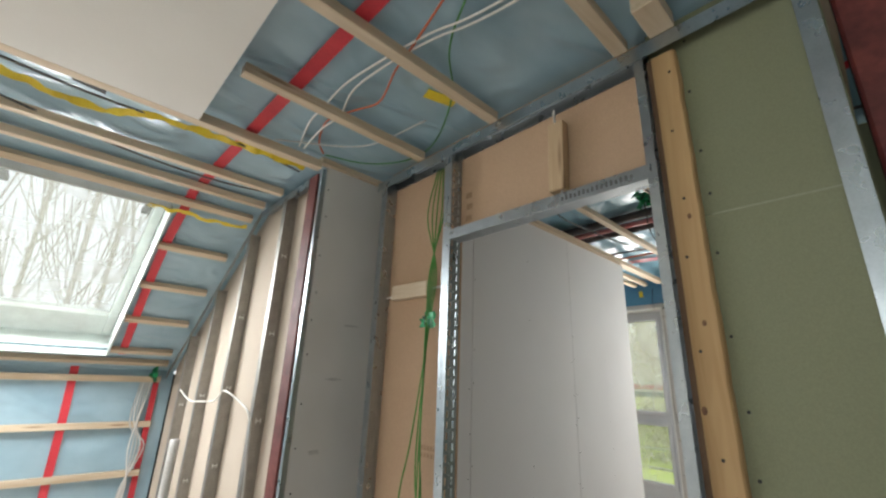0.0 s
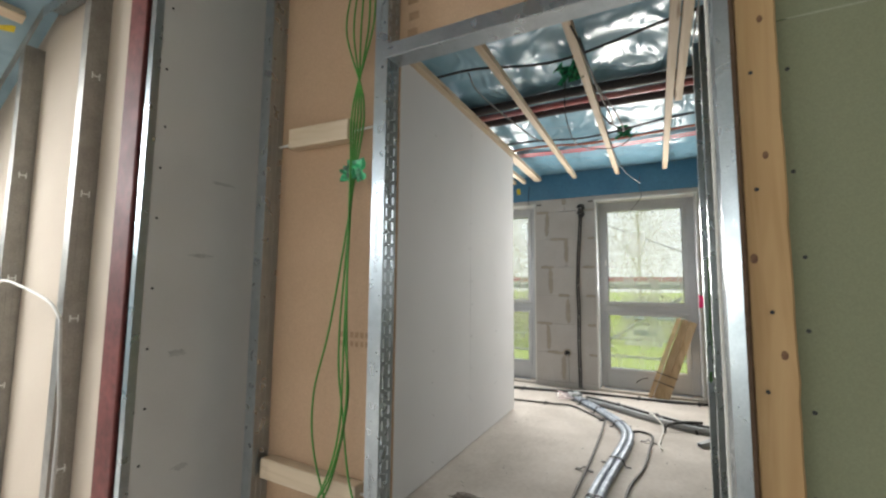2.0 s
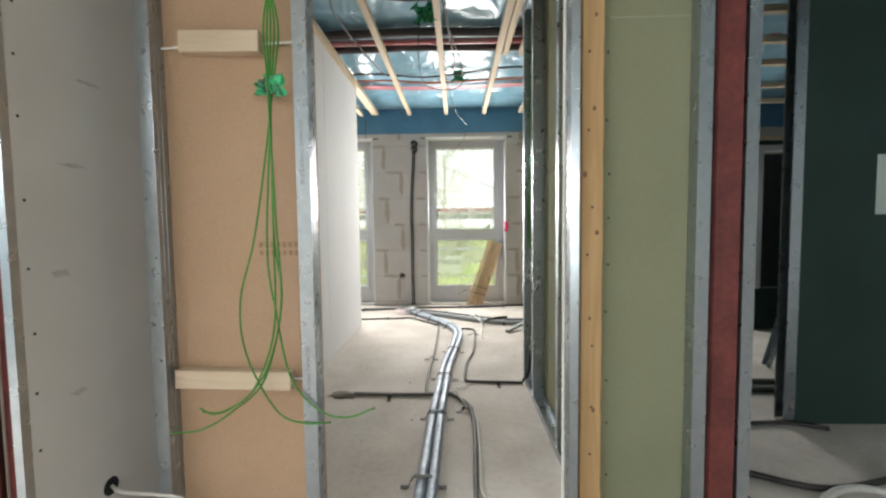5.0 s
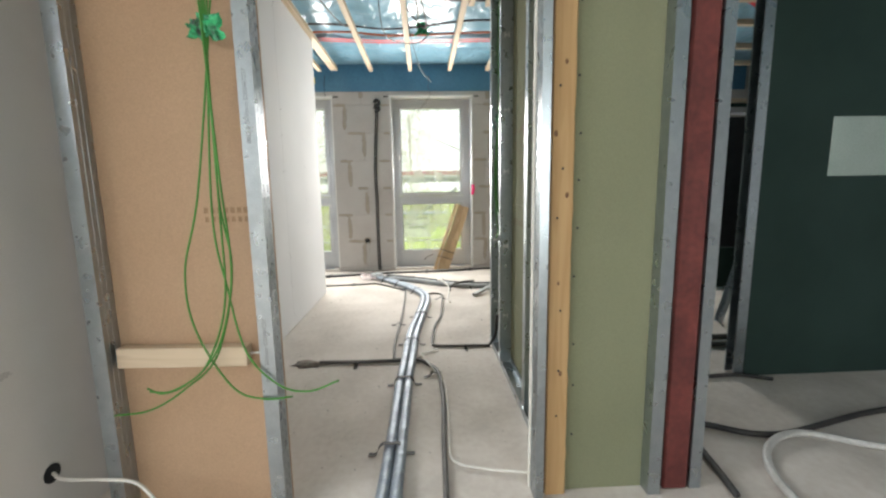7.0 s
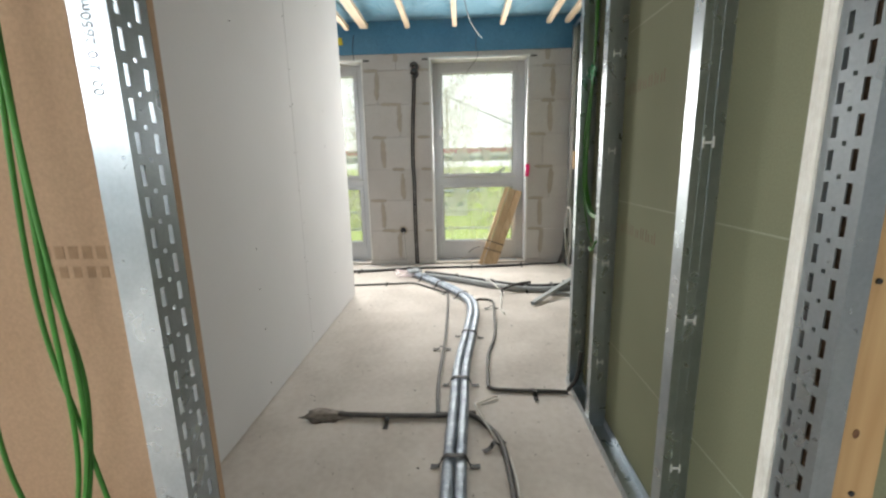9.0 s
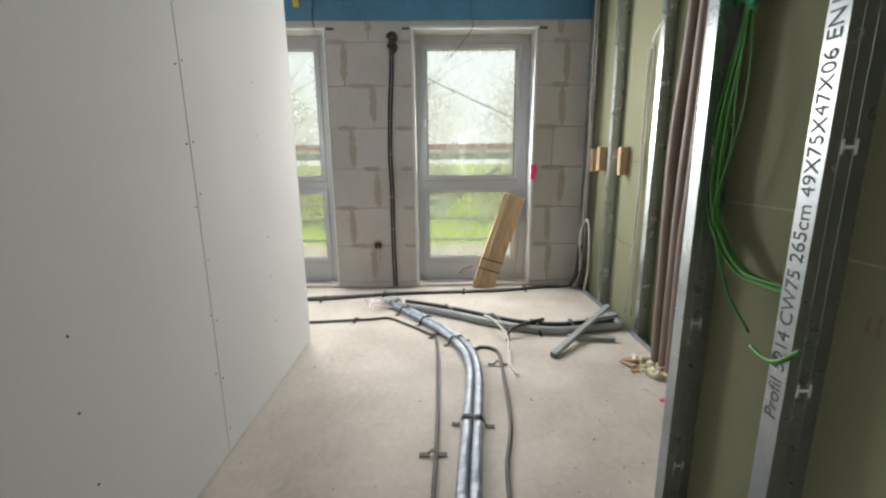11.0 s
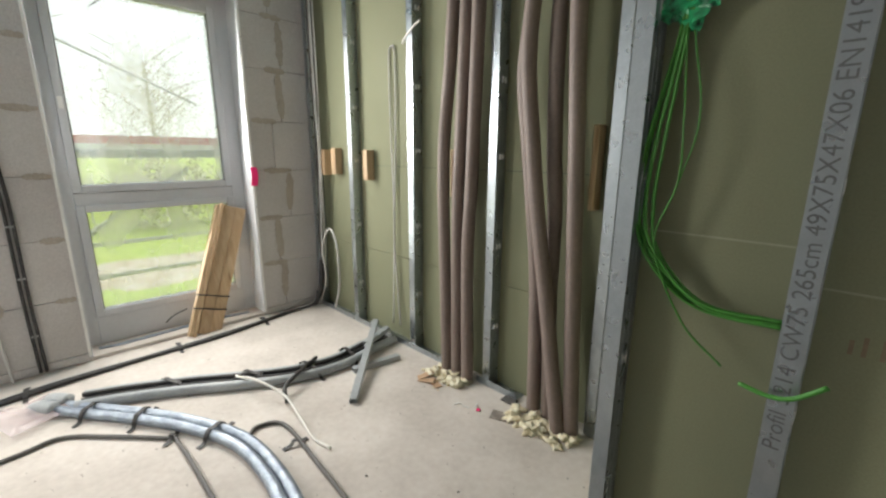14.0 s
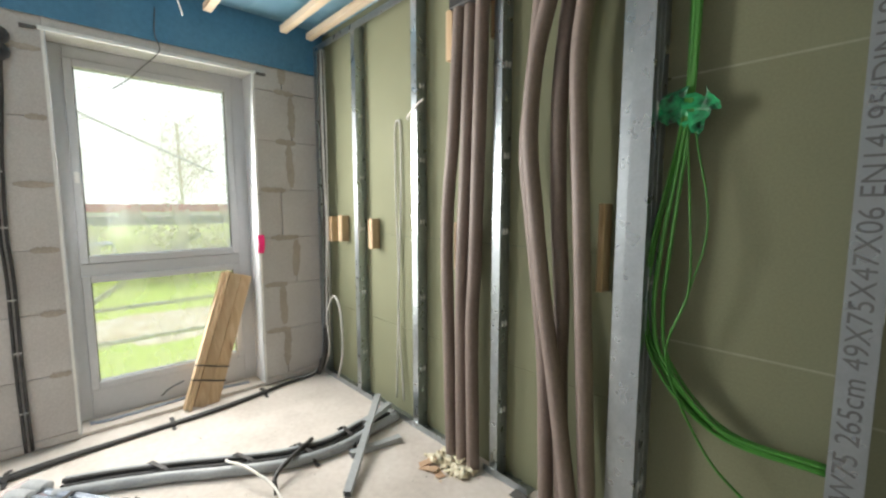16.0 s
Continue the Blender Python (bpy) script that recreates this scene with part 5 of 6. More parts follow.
solo("cardboard_scraps", bm, M_BROWN, "torn scraps of brown cardboard beside the foam", "debris", "floor debris")
solo("cardboard_scrap", box(-0.07, 0.06, -0.03, 0.035, 0.0, 0.004, m=Matrix.Translation((3.86, -1.17, 0.004)) @ Matrix.Rotation(0.35, 4, "Z") @ Matrix.Rotation(-0.1, 4, "X")), M_SOILED, "bent grey-brown strip of cardboard", "debris", "floor debris")
for x, y, a in ((4.05, -1.10, 0.4), (4.10, -1.09, 1.2), (4.02, -1.15, 2.0)):
    solo("plastic_sliver", box(-0.02, 0.02, -0.004, 0.004, 0.0, 0.002, m=Matrix.Translation((x, y, 0.002)) @ Matrix.Rotation(a, 4, "Z")), M_TRIM, "thin white plastic sliver on the concrete", "debris", "floor debris")
# grit and pock marks, too many to count
grit = random.Random(77)
bm = bmesh.new()
for k in range(420):
    x, y, r_ = grit.uniform(1.7, 5.7), grit.uniform(-1.2, 0.92), grit.uniform(0.0012, 0.0042)
    n_ = [bm.verts.new((x + r_ * math.cos(q * 1.26) * grit.uniform(0.6, 1.5), y + r_ * math.sin(q * 1.26) * grit.uniform(0.6, 1.5), 0.0006)) for q in range(5)]
    top = bm.verts.new((x, y, 0.0006 + r_ * 0.6))
    for q in range(5):
        bm.faces.new((n_[q], n_[(q + 1) % 5], top))
solo("floor_grit", bm, M_SOILED, "fine dark grit scattered over the concrete", "grit", kind="stuff")
# cut track lying in front of the ducts
solo("track_offcut", boxes([(3.88, 3.96, RFY + 0.004, RFY + 0.06, 0.001, 0.012)], 0.002), M_DGREY, "bent end of floor track", "track offcut")

# ---- pipes, conduits and cables on the floor ----
trunk = [(5.47, 0.42), (5.30, 0.29), (5.02, 0.085), (4.80, -0.045), (4.55, -0.145), (4.28, -0.165), (4.0, -0.14), (3.77, -0.115), (3.3, -0.063), (2.9, -0.047), (2.5, -0.03), (1.9, -0.02), (1.2, 0.0), (0.4, 0.05)]


def offset(path, d):
    out = []
    for i, p in enumerate(path):
        a, b = Vector(path[max(0, i - 1)]), Vector(path[min(len(path) - 1, i + 1)])
        t = (b - a).normalized()
        out.append((p[0] - t.y * d, p[1] + t.x * d))
    return out


pt = thing("heating_pipes", "two silver-lagged pipes strapped down on the concrete", "pipe", at=(3.5, -0.05, 0))
for d in (-0.0255, 0.0255):
    part("pipe", tube([(x, y, 0.026) for x, y in offset(trunk, d)], 0.0245, 14, 12), M_SILV, pt, smooth=True)
for d in (-0.036, 0.036):
    x, y = offset(trunk, d)[0]
    part("elbow", tube([(x, y, 0.038), (x + 0.05, y + 0.05, 0.045), (x + 0.075, y + 0.07, 0.03)], 0.039, 14, 8), M_PVC, pt, smooth=True)


def strap(parent, x, y, ang, w, h):
    """A black fixing band over a pipe run, its ends nailed to the floor."""
    c, s = math.cos(ang), math.sin(ang)
    prof = [(-w - 0.05, 0.004), (-w - 0.012, 0.006), (-w, h * 0.6), (-w * 0.6, h), (0, h * 0.96), (w * 0.6, h), (w, h * 0.6), (w + 0.012, 0.006), (w + 0.045, 0.004)]
    b = stripe([(x - s * u, y + c * u, z) for u, z in prof], 0.022, (c, s, 0), (0, 0, 1), 0.003)
    st = part("strap", b, M_STRAP, parent)
    return st


for x, y, a in ((2.5, -0.03, 0.0), (3.14, -0.055, -0.03), (3.8, -0.118, -0.13), (4.72, -0.082, 0.45), (5.1, 0.14, 0.8), (5.33, 0.32, 0.75), (1.85, 0.0, 0.0), (1.2, 0.02, 0)):
    strap(pt, x, y, a, 0.054, 0.055)

bundle = [(5.50, 0.34), (5.42, 0.15), (5.27, -0.12), (5.12, -0.35), (4.98, -0.6), (4.93, -0.85), (4.97, -1.08), (5.0, -1.3)]
ct = thing("conduit_run", "grey flexible conduits strapped together on the floor", "conduit", at=(5.1, -0.5, 0))
for d, r, z, m in ((-0.075, 0.028, 0.028, M_PVC), (0.0, 0.015, 0.016, M_BLACK), (0.045, 0.024, 0.024, M_PVC), (0.02, 0.012, 0.04, M_BLACK)):
    part("conduit", tube([(x, y, z) for x, y in offset(bundle, d)], r, 12, 10), m, ct, smooth=True)
for x, y, a in ((5.32, -0.04, -1.2), (5.09, -0.4, -1.2), (4.95, -0.68, -1.45), (4.94, -0.95, -1.7)):
    strap(ct, x, y, a + math.pi, 0.1, 0.055)
# cables along the foot of the block wall
fc = thing("cable_run", "black cables lying along the foot of the block wall", "cable", at=(5.8, 0, 0))
for k, r in enumerate((0.012, 0.010, 0.008, 0.006)):
    o = 0.022 * k
    part("cable", tube([(5.62 + o, 2.6, 0.012), (5.66 + o, 1.3, 0.012 + 0.006 * (k % 2)), (5.74 + o, 0.75, 0.012), (5.80 + o * 0.8, 0.4, 0.016), (5.84 + o * 0.4, 0.0, 0.014), (5.86 + o * 0.3, -0.5, 0.014 + 0.004 * k), (5.95 + o * 0.2, -0.95, 0.016), (6.0 - o * 0.2, -1.25, 0.02 + 0.005 * k), (6.02 - 0.3 * o, RFY + 0.02, 0.12)], r, 8, 8), M_BLACK if k < 3 else M_LGREY, fc, smooth=True)
for y, x in ((1.1, 5.69), (0.55, 5.8), (-0.2, 5.87), (-0.8, 5.93)):
    strap(fc, x, y, 1.5, 0.05, 0.03)


def floor_conduit(points, r=0.0095, m=None, label="dark flexible conduit fixed to the floor"):
    return solo("floor_conduit", tube([(x, y, r + 0.001) for x, y in points], r, 9, 10), m or M_DGREY, label, "conduit", "floor conduits", smooth=True)


floor_conduit([(5.12, 1.25), (5.125, 1.05), (5.17, 0.6), (5.19, 0.44), (5.05, 0.28), (4.86, 0.1), (4.83, 0.07)])
floor_conduit([(4.83, 0.06), (4.5, 0.05), (3.8, 0.05), (3.2, 0.068), (2.92, 0.06), (2.86, 0.04), (2.87, -0.13)])
floor_conduit([(4.60, -0.19), (4.64, -0.25), (4.56, -0.345), (4.2, -0.332), (3.8, -0.30), (3.5, -0.235), (3.18, -0.21), (3.10, -0.225), (3.08, -0.31), (3.07, -0.5), (3.06, -0.63)])
floor_conduit([(2.85, 0.55), (2.84, 0.3), (2.84, 0.07), (2.85, -0.09), (2.77, -0.17), (2.63, -0.235), (2.3, -0.25), (1.9, -0.235), (1.3, -0.22), (0.6, -0.2)], 0.012)
line([(3.06, -0.63, 0.02), (3.05, -0.67, 0.1), (3.03, -0.68, 0.25)], 0.011, M_BLACK, "black cable turning up behind the stud")

line([(4.26, -0.42, 0.01), (4.38, -0.40, 0.008), (4.55, -0.42, 0.02), (4.75, -0.43, 0.05), (4.95, -0.36, 0.085), (5.12, -0.32, 0.05), (5.2, -0.36, 0.02)], 0.007, M_WCAB, "white cable crossing the conduits", group="thin floor cables")
line([(5.0, -0.75, 0.06), (4.9, -0.6, 0.07), (4.82, -0.47, 0.05), (4.74, -0.44, 0.008)], 0.012, M_BLACK, "short black cable end over the conduits")
line([(3.02, -0.25, 0.012), (2.95, -0.15, 0.012), (2.86, -0.13, 0.05), (2.7, -0.20, 0.012), (2.51, -0.265, 0.008), (2.2, -0.268, 0.008), (1.95, -0.26, 0.008), (1.78, -0.27, 0.008), (1.72, -0.40, 0.008), (1.69, -0.54, 0.008), (1.66, -0.62, 0.01)], 0.0055, M_WCAB, "white cable beside the conduit", group="thin floor cables")
for x, y, a in ((2.80, 0.3, 1.57), (3.6, 0.07, 0), (4.4, -0.32, 0), (2.62, -0.2, 0.6), (3.04, -0.45, 1.57), (5.16, 0.7, 1.5), (4.84, 0.07, 0.8)):
    strap(floor, x, y, a, 0.012, 0.024)
bm = sheet((5.42, 0.36, 0.03), (0.26, 0.10, 0.0), (-0.10, 0.24, 0.0), 26, 26, 0.0, 0.075, 31)
for v in bm.verts:
    v.co.z = max(0.004, v.co.z)
solo("film_scrap", bm, M_FILM, "crumpled clear pinkish film at the pipe ends", "film", smooth=True)
# mortar patch
bm = bmesh.new()
bmesh.ops.create_icosphere(bm, subdivisions=3, radius=1)
for v in bm.verts:
    n_ = noise.noise(v.co * 2.3)
    v.co = Vector((2.85 + v.co.x * 0.045 * (1 + n_), 0.61 + v.co.y * 0.11 * (1 + 0.6 * n_), max(0.0, v.co.z * 0.016 * (1 + n_))))
solo("mortar_patch", bm, M_SOILED, "dark mortar dab at the conduit's end", "mortar", smooth=True)


def channel_piece(p, q, label):
    """A lying piece of grey cable channel."""
    p, q = Vector(p), Vector(q)
    d = q - p
    b = boxes([(0, d.length, -0.02, 0.02, 0, 0.002), (0, d.length, -0.02, -0.018, 0.002, 0.03), (0, d.length, 0.018, 0.02, 0.002, 0.03), (0, d.length, -0.018, 0.018, 0.028, 0.03)], 0.0005)
    b.transform(Matrix.Translation(p) @ d.to_track_quat("X", "Z").to_matrix().to_4x4())
    return solo("cable_channel", b, M_PVC, label, "cable channel", "loose channel pieces")


channel_piece((4.49, -0.69, 0.002), (5.1, -1.28, 0.105), "grey cable channel leaning on the conduits")
channel_piece((4.77, -0.87, 0.002), (4.717, -1.18, 0.002), "short grey cable channel lying on the floor")
channel_piece((4.9, -1.05, 0.07), (4.99, -1.3, 0.075), "short grey cable channel on the conduits")

# ---- at the block wall ----
bd = thing("leaning_boards", "bundle of pine boards leaning on the window", "boards", at=(6.1, -0.45, 0))
LEAN = (Vector((6.2, -0.63, 0.925)) - Vector((6.03, -0.29, 0.0))).normalized()
ACROSS = (Vector((0, -1, 0)) + LEAN * LEAN.y).normalized()
OUTWARD = ACROSS.cross(LEAN)
STACK = Matrix((ACROSS, OUTWARD, LEAN)).transposed().to_4x4()
STACK.translation = Vector((6.03, -0.29, 0.012))
for a, b_, d0, d1, h0, h1 in ((0.0, 0.022, -0.03, 0.034, 0.0, 0.985), (0.024, 0.046, -0.03, 0.04, -0.004, 1.0), (0.054, 0.132, 0.002, 0.024, 0.02, 0.995), (0.135, 0.215, -0.008, 0.014, 0.035, 1.0), (0.07, 0.17, -0.032, -0.010, 0.03, 0.98)):
    b = box(a, b_, d0, d1, h0, h1, 0.0015)
    b.transform(STACK)
    part("board", b, M_PINEZ, bd)
for h in (0.2, 0.3):
    part("band", tube([STACK @ Vector(p) for p in ((-0.004, 0.0, h), (-0.004, 0.044, h), (0.05, 0.046, h + 0.004), (0.06, 0.03, h + 0.004), (0.135, 0.028, h + 0.006), (0.22, 0.02, h + 0.012))], 0.005, 6, smooth_path=False), M_BLACK, bd, smooth=True)
line([(6.03, -0.17, 0.15), (6.0, -0.22, 0.2), (5.99, -0.3, 0.23)], 0.005, M_BLACK, "loose black band end beside the boards")
sk = thing("socket_box", "round flush socket box with a cable below", "socket", at=(WX, 0.63, 0.435))
part("patch", finish(tube([(WX - 0.0005, 0.63, 0.435), (WX - 0.003, 0.63, 0.435)], 0.058, 24, smooth_path=False), "patch"), M_MORT, sk)
# flat disc, near black for the dark inside the box
part("box", finish(tube([(WX - 0.003, 0.63, 0.435), (WX - 0.008, 0.63, 0.435)], 0.036, 20, smooth_path=False), "box"), M_DARK, sk)
part("cable", tube([(WX - 0.01, 0.625, 0.42), (WX - 0.012, 0.62, 0.3), (WX - 0.012, 0.61, 0.12), (WX - 0.06, 0.60, 0.02)], 0.007, 7), M_LGREY, sk, smooth=True)
vc = thing("wall_cables", "two black cables clipped up the block wall beside the window", "cable", at=(WX, 0.42, 0))
for k in (0, 1):
    part("cable", tube([(WX - 0.014, y - 0.026 * k, z) for y, z in ((0.484, 0.02), (0.49, 0.5), (0.486, 1.0), (0.494, 1.28), (0.48, 1.7), (0.458, 2.0), (0.442, 2.28))], 0.009, 8, 8), M_BLACK, vc, smooth=True)
for z, r in ((2.23, 0.05), (2.31, 0.055)):
    part("coil", tube([(WX - 0.02, 0.43 + r * math.cos(a) * 0.6, z + r * math.sin(a) * 0.6) for a in [i * 0.7 for i in range(9)]], 0.02, 8, 5), M_BLACK, vc, smooth=True)
for z in (0.25, 0.6, 0.9, 1.3, 1.6, 1.9):
    part("clip", box(WX - 0.027, WX - 0.0235, 0.458, 0.492, z, z + 0.008), M_LGREY, vc)
cc = thing("corner_cables", "grey and black cables hanging down the wall corner", "cable bundle", at=(5.98, -1.3, 0))
for k in range(7):
    x, y = 5.88 + 0.02 * (k % 4), -1.32 - 0.012 * (k // 2)
    part("cable", tube([(x, y, 2.62), (x + 0.015 * math.sin(k), y, 1.9), (x - 0.02 * math.cos(k * 2), y, 1.3), (x + 0.01, y, 0.7), (x + 0.02, y + 0.01, 0.25), (x + 0.05, y + 0.05, 0.03)], 0.006, 7, 8), (M_LGREY, M_DGREY, M_BLACK, M_DGREY)[k % 4], cc, smooth=True)
part("cable_loop", tube([(5.84, -1.30, 0.2), (5.79, -1.28, 0.35), (5.80, -1.27, 0.55), (5.70, -1.28, 0.72), (5.60, -1.28, 0.62), (5.58, -1.28, 0.3), (5.68, -1.29, 0.06)], 0.008, 8, 10), M_LGREY, cc, smooth=True)
part("sleeve", tube([(5.88, -1.30, 0.45), (5.90, -1.29, 0.2), (5.94, -1.25, 0.03)], 0.02, 10, 6), M_BLACK, cc, smooth=True)
line([(5.02, -1.38, 0.1), (5.0, -1.39, 0.9), (5.03, -1.40, 1.5), (5.04, -1.405, 1.9), (5.01, -1.405, 1.97), (4.98, -1.405, 1.9), (4.98, -1.40, 1.4), (5.0, -1.39, 0.7), (4.95, -1.39, 0.1)], 0.005, M_LGREY, "grey cable loop hanging against the board")
line([(4.77, -1.30, 1.93), (4.72, -1.27, 1.94), (4.62, -1.25, 1.98), (4.56, -1.25, 2.0)], 0.006, M_WCAB, "white cable stub poking out of a stud")
solo("tape", stripe([(WX - 0.008, -0.865, 1.20), (WX - 0.012, -0.87, 1.14), (WX - 0.009, -0.862, 1.06)], 0.045, (0.3, 1, 0), (-1, 0, 0), 0.002), M_NEON, "neon pink tape flag on the window bead", "adhesive tape")
line([(WX - 0.02, -0.28, 2.66), (WX - 0.02, -0.27, 2.5), (WX - 0.02, -0.29, 2.4), (WX + 0.1, -0.2, 2.3), (WX + 0.12, -0.13, 2.22), (WX + 0.12, -0.05, 2.15)], 0.003, M_DGREY, "thin wire hanging in front of the window head")
line([(WX - 0.02, 1.10, 2.66), (WX - 0.02, 1.12, 2.5), (WX - 0.02, 1.11, 2.4)], 0.004, M_BLACK, "short black wire above the window head")
solo("tape", stripe([(WX - 0.02, 1.26, 2.64), (WX - 0.02, 1.25, 2.56)], 0.05, (0, 1, 0), (-1, 0, 0), 0.002), M_YEL, "yellow tape on the blue edge film", "adhesive tape")

# plain printed strokes on the boards
for x, z, n in ((2.74, 1.46, 7), (2.72, 0.93, 7)):
    for k in range(n):
        x1 = x - k * 0.045
        part("printed_mark", boxes([(x1 - 0.007, x1, RNY - 0.0749, RNY - 0.0745, z, z + (0.042 if k % 3 else 0.03)), (x1 - 0.026, x1 - 0.019, RNY - 0.0749, RNY - 0.0745, z, z + (0.03 if k % 2 else 0.04))]), M_PRINTR, wr)

# ---- the side room's things ----
solo("batten", box(2.6, 2.65, -4.5, -1.6, 2.62, 2.67), M_PINEY, "sawn pine batten in the side room", "batten", "side room battens")
solo("batten", box(4.585, 4.665, -4.8, -3.3, 2.001, 2.045, 0.002), M_PINEY, "sawn pine batten lying on the low dark wall", "batten")
tape([(3.9, -2.9, 2.778), (4.1, -3.25, 2.772), (4.6, -3.95, 2.775)], 0.06, (1, 0.6, 0), (0, 0, -1), M_RED, "red adhesive tape on the side room film")
for x in (3.1, 3.6, 4.1, 4.75, 5.35):
    solo("batten", box(x, x + 0.05, -4.6, -1.45, 2.6, 2.65), M_PINEY, "sawn pine batten in the side room", "batten", "side room battens")
b = boxes([(-0.03, 0.03, -0.002, 0.0, 0, 1.05), (-0.03, -0.028, 0.0, 0.035, 0, 1.05), (0.028, 0.03, 0.0, 0.035, 0, 1.05)])
b.transform(Matrix.Translation((3.4, -2.62, 0.01)) @ Matrix.Rotation(0.27, 4, "X"))
solo("metal_profile", b, M_ZINC, "steel profile leaning across the opening", "profile")
solo("tool_frame", boxes([(5.0, 5.06, -2.95, -2.9, 0.0, 1.5), (5.0, 5.06, -3.35, -3.3, 0.0, 1.5), (5.0, 5.06, -3.3, -2.95, 1.44, 1.5), (5.02, 5.05, -3.3, -2.95, 0.9, 1.4)], 0.004), M_BLUE, "blue painted steel frame in the dark room", "frame")
floor_conduit([(1.5, -1.3), (1.95, -1.42), (1.85, -1.75), (2.0, -2.4), (2.1, -3.2)], 0.014, M_BLACK, "black cable on the side room floor")
floor_conduit([(1.2, -1.45), (1.65, -1.55), (1.85, -1.85), (1.7, -2.3), (1.9, -3.2)], 0.016, M_LGREY, "grey conduit looping on the floor")
floor_conduit([(2.42, -1.6), (2.45, -2.0), (2.38, -2.2)], 0.012, M_BLACK, "black cable at the stud's foot")
for x in (2.9, 3.05):
    floor_conduit([(x, -1.5), (x + 0.02, -2.2), (x - 0.03, -3.2)], 0.018, M_DGREY, "dark conduit across the side room floor")

# added panel, so that something pale shows through the cut-out
solo("cutout_backing", box(2.9, 3.9, -3.63, -3.6, 0.0, 2.05, 0.003), M_LINB, "added pale green panel that fills the view through the cut-out", "board")

# ---- outside ----
GZ = -2.9
gr = bmesh.new()
N = 40
far = lambda k: 600 * math.copysign(abs(2 * k / N - 1) ** 2.2, 2 * k / N - 1)
vs = [[gr.verts.new((6.6 + far(i), far(j), GZ + (0.0 if abs(2 * i - N) < 12 else 0.15 * noise.noise(Vector((i, j, 0)))))) for j in range(N + 1)] for i in range(N + 1)]
for i in range(N):
    for j in range(N):
        gr.faces.new((vs[i][j], vs[i + 1][j], vs[i + 1][j + 1], vs[i][j + 1]))
solo("ground", gr, M_GRASS, "bright green lawn round the building site", "ground", kind="structure", smooth=True)
bm = bmesh.new()
bmesh.ops.create_grid(bm, x_segments=40, y_segments=60, size=1)
for v in bm.verts:
    a = max(0, 1 - v.co.x ** 2 - 0.4 * v.co.y ** 2)
    v.co = Vector((20.5 + v.co.x * 2.6, v.co.y * 14, GZ - 0.06 + 0.35 * a * (0.7 + noise.noise(Vector((v.co.x * 3, v.co.y * 9, 1))))))
solo("soil_heap", bm, M_SOIL, "strip of dug-up soil and rubble on the lawn", "soil", smooth=True)
sc = thing("scaffold", "steel scaffold with a red-edged deck in front of the windows", "scaffold", at=(7.2, 0, GZ))
part("deck_edge", box(6.98, 7.0, -4, 5, 1.37, 1.435), M_SCRED, sc, "red painted toe board")
part("deck_edge", box(6.985, 7.0, -4, 5, 1.335, 1.367), M_TRIM, sc, "white board edge")
part("deck", box(6.99, 7.6, -4, 5, 1.26, 1.332), M_SCBLUE, sc)
for z in (0.52, 0.98):
    part("rail", tube([(7.35, -4, z), (7.35, 5, z)], 0.02, 10, smooth_path=False), M_SCAF, sc, smooth=True)
part("rail", tube([(7.05, -4, 0.30), (7.05, 5, 0.30)], 0.02, 10, smooth_path=False), M_SCAF, sc, smooth=True)
for y in (-2.2, 0.9 + 2.2, 5.0, -4.0):
    part("standard", tube([(7.3, y, GZ), (7.3, y, 4.0)], 0.024, 10, smooth_path=False), M_SCAF, sc, smooth=True)
part("brace", tube([(7.38, 0.75, 0.15), (7.38, -0.75, 1.15)], 0.026, 10, smooth_path=False), M_SCAF, sc, smooth=True)
part("brace", tube([(7.38, 0.9, 2.55), (7.38, -0.9, 1.75)], 0.012, 10, smooth_path=False), M_SCAF, sc, smooth=True)


def leaf_crown(c, r, n, s, seed, squash=1.0):
    q = random.Random(seed)
    verts, faces = [], []
    for k in range(n):
        d = Vector((q.gauss(0, 1), q.gauss(0, 1), q.gauss(0, 1))).normalized() * (q.random() ** 0.4) * r
        d *= 0.75 + 0.5 * noise.noise(d * 1.1 + Vector((seed, 0, 0)))
        p = Vector(c) + Vector((d.x, d.y, d.z * squash))
        u = Vector((q.uniform(-1, 1), q.uniform(-1, 1), q.uniform(-1, 1))).normalized() * s * q.uniform(0.6, 1.3)
        w = u.cross(Vector((q.uniform(-1, 1), q.uniform(-1, 1), q.uniform(-1, 1)))).normalized() * s * 0.5
        i = len(verts)
        verts += [p - u, p + w, p + u, p - w]
        faces.append((i, i + 1, i + 2, i + 3))
    me = bpy.data.meshes.new("crown")
    me.from_pydata([tuple(v) for v in verts], [], faces)
    return me


def tree(x, y, h, r, seed, leaves, m):
    q = random.Random(seed)
    t = thing("tree", "broad tree in thin spring leaf behind the lawn", "tree", "trees", at=(x, y, GZ))
    bm = bmesh.new()
    tube([(x, y, GZ - 0.1), (x + 0.1, y, GZ + h * 0.4), (x, y + 0.1, GZ + h * 0.85)], 0.14, 8, 6, bm=bm)
    for k in range(16):
        z = GZ + h * (0.3 + 0.035 * k)
        a = q.uniform(0, 6.28)
        e = Vector((math.cos(a), math.sin(a), q.uniform(0.4, 0.9))) * r * q.uniform(0.6, 1.0)
        tube([(x, y, z), (x + e.x * 0.5, y + e.y * 0.5, z + e.z * 0.6), (x + e.x, y + e.y, z + e.z)], 0.035, 5, 4, bm=bm)
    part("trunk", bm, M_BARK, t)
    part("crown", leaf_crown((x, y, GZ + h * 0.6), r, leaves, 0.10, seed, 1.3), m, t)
    return t


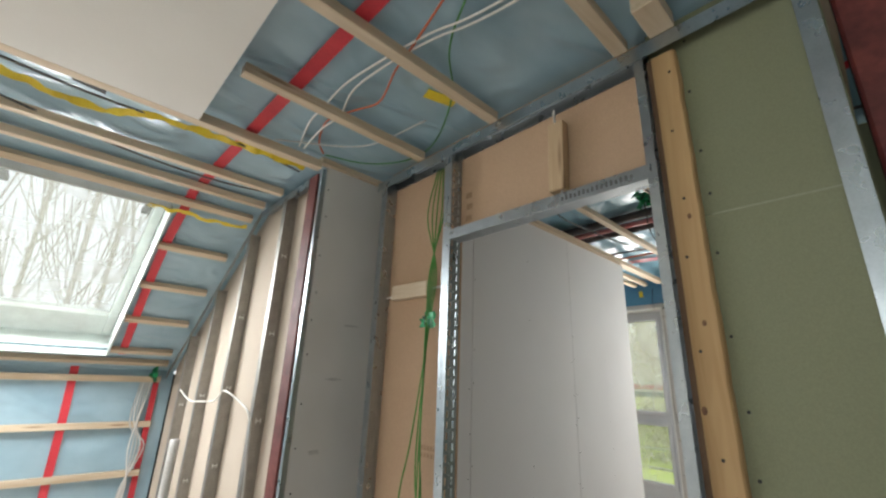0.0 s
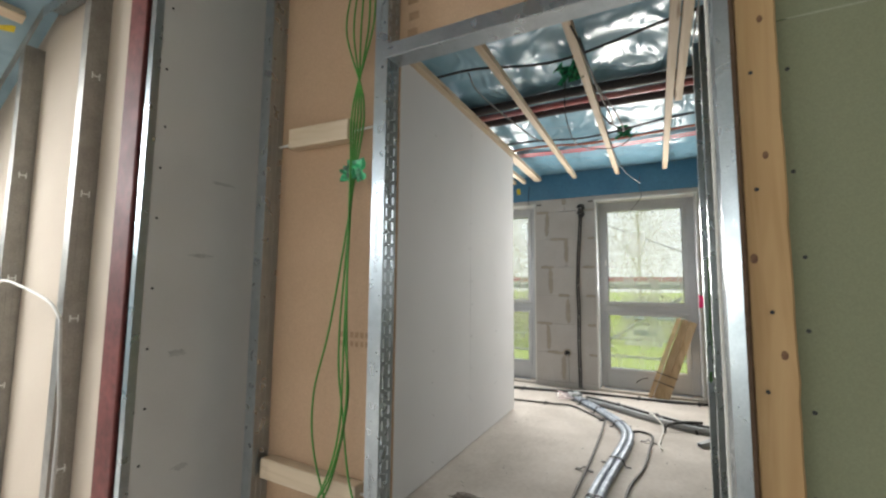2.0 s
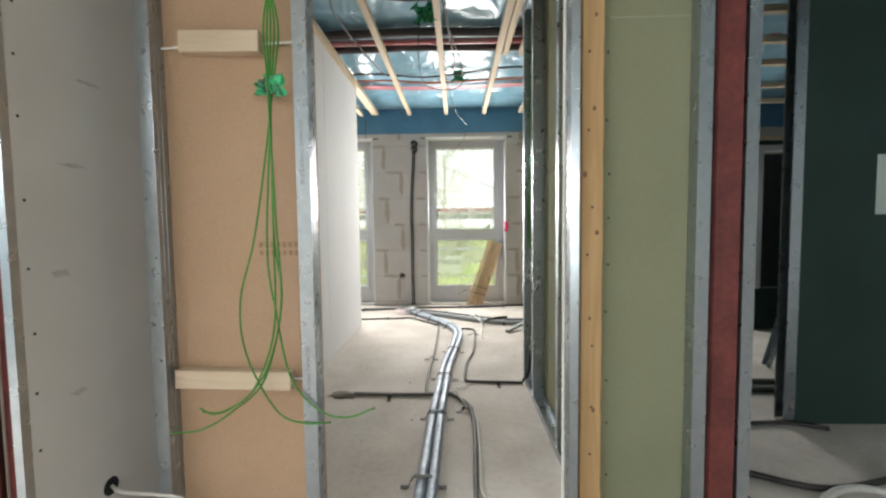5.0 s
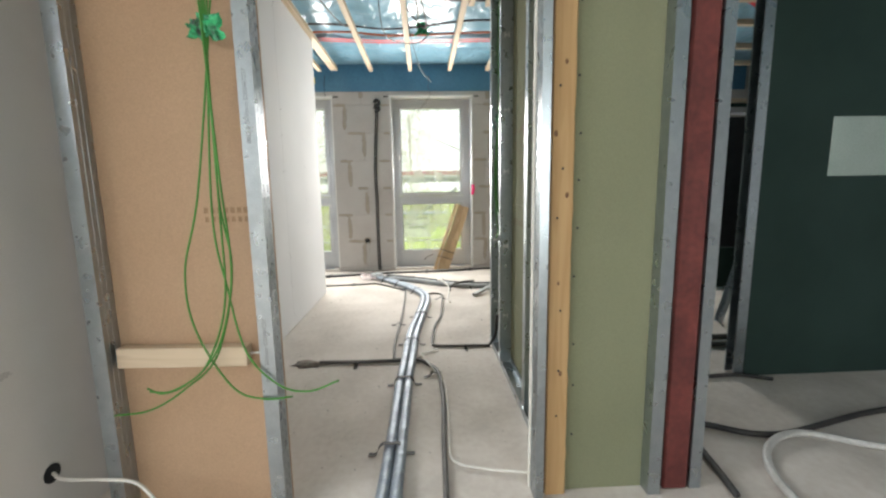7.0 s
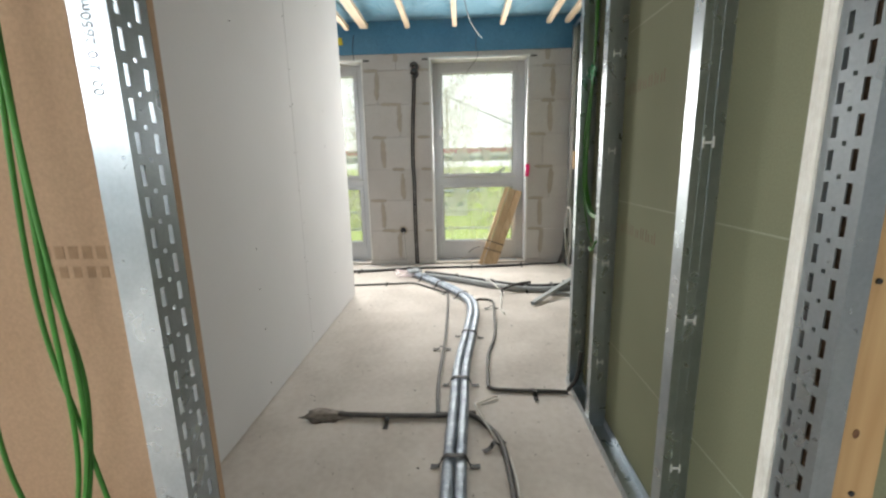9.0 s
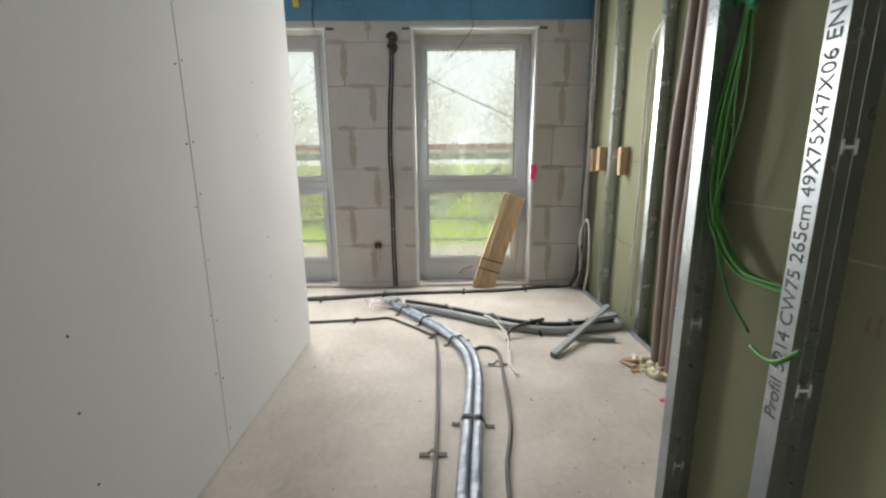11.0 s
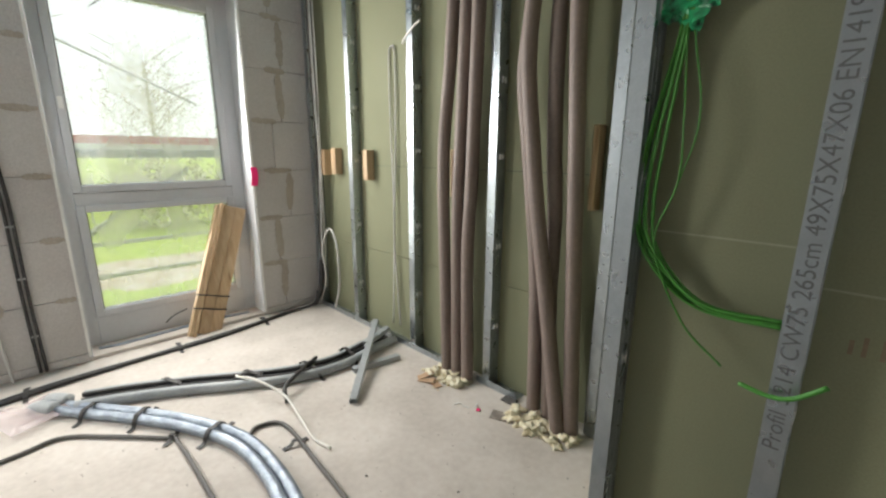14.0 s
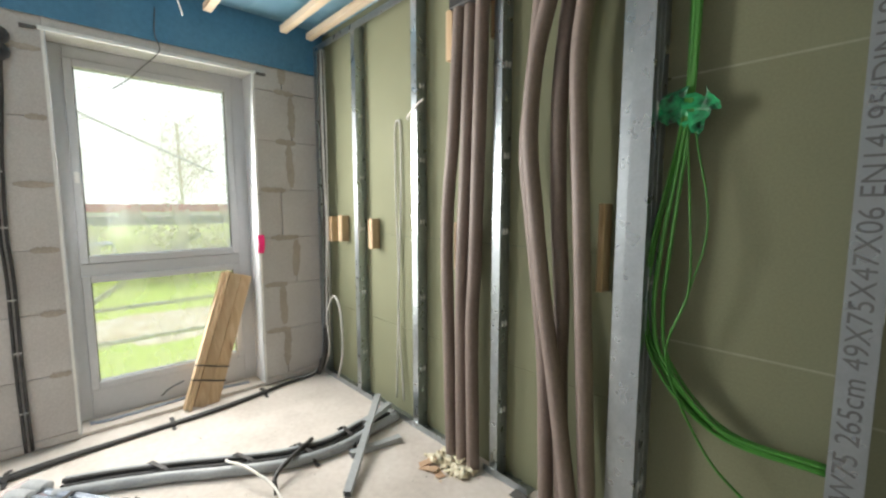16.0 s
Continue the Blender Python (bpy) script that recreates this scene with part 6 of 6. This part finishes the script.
for i, (x, y, h, r) in enumerate(((44, 8.0, 14, 4.4), (54, -9.5, 15, 5.2), (50, 19, 14, 4.6), (62, 1.5, 17, 6.0), (50, -20, 14, 5.0), (36, 13, 11, 4.0), (38, -16, 10, 4.0), (30, 18, 9, 3.5))):
    tree(x, y, h, r * 1.15, 40 + i, 7000, M_LEAF)
for i in range(9):
    y = -20 + i * 5
    hx = 42 if i == 4 else 31
    hd = thing("hedge", "dense garden hedge at the lawn's edge", "hedge", "hedges", at=(hx, y, GZ))
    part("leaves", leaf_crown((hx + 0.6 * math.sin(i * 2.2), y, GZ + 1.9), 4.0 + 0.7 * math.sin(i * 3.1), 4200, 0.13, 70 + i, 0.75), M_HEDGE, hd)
sh = thing("garden_shed", "low white garden shed with a grey roof beyond the lawn", "shed", at=(36, 0.5, GZ))
part("wall", boxes([(35.0, 37.0, -0.7, 1.7, GZ - 0.1, GZ + 1.25), (35.05, 36.95, -0.65, 1.65, GZ + 1.25, GZ + 1.5)], 0.02), M_TRIM, sh)
part("roof", boxes([(34.7, 37.3, -2.2, 2.0, GZ + 1.9, GZ + 2.02)], 0.02), M_SCBLUE, sh)
for y in (-2.1, -0.6, 1.8):
    part("post", box(34.8, 34.9, y - 0.05, y + 0.05, GZ - 0.1, GZ + 1.9), M_SCAF, sh)
part("window", box(34.98, 35.04, -0.4, 1.2, GZ + 0.75, GZ + 1.15), M_SCBLUE, sh)
# bare trees over the roof window
for i, (x, y) in enumerate(((-1.5, 9), (0.3, 10), (1.8, 9.5), (0.9, 12), (-0.6, 13))):
    q = random.Random(90 + i)
    t = thing("bare_tree", "leafless tree with thin upright branches above the roof", "tree", "bare trees", at=(x, y, GZ))
    bm = bmesh.new()
    tube([(x, y, GZ), (x + 0.1, y, 3), (x, y, 9)], 0.05, 7, 6, bm=bm)
    for k in range(40):
        z = q.uniform(1, 8)
        a = q.uniform(0, 6.28)
        d = Vector((math.cos(a), math.sin(a) * 0.6, 0)) * q.uniform(0.5, 1.3)
        tube([(x, y, z), (x + d.x * 0.6, y + d.y * 0.6, z + 1.0), (x + d.x, y + d.y, z + 2.6)], 0.011, 5, 4, bm=bm)
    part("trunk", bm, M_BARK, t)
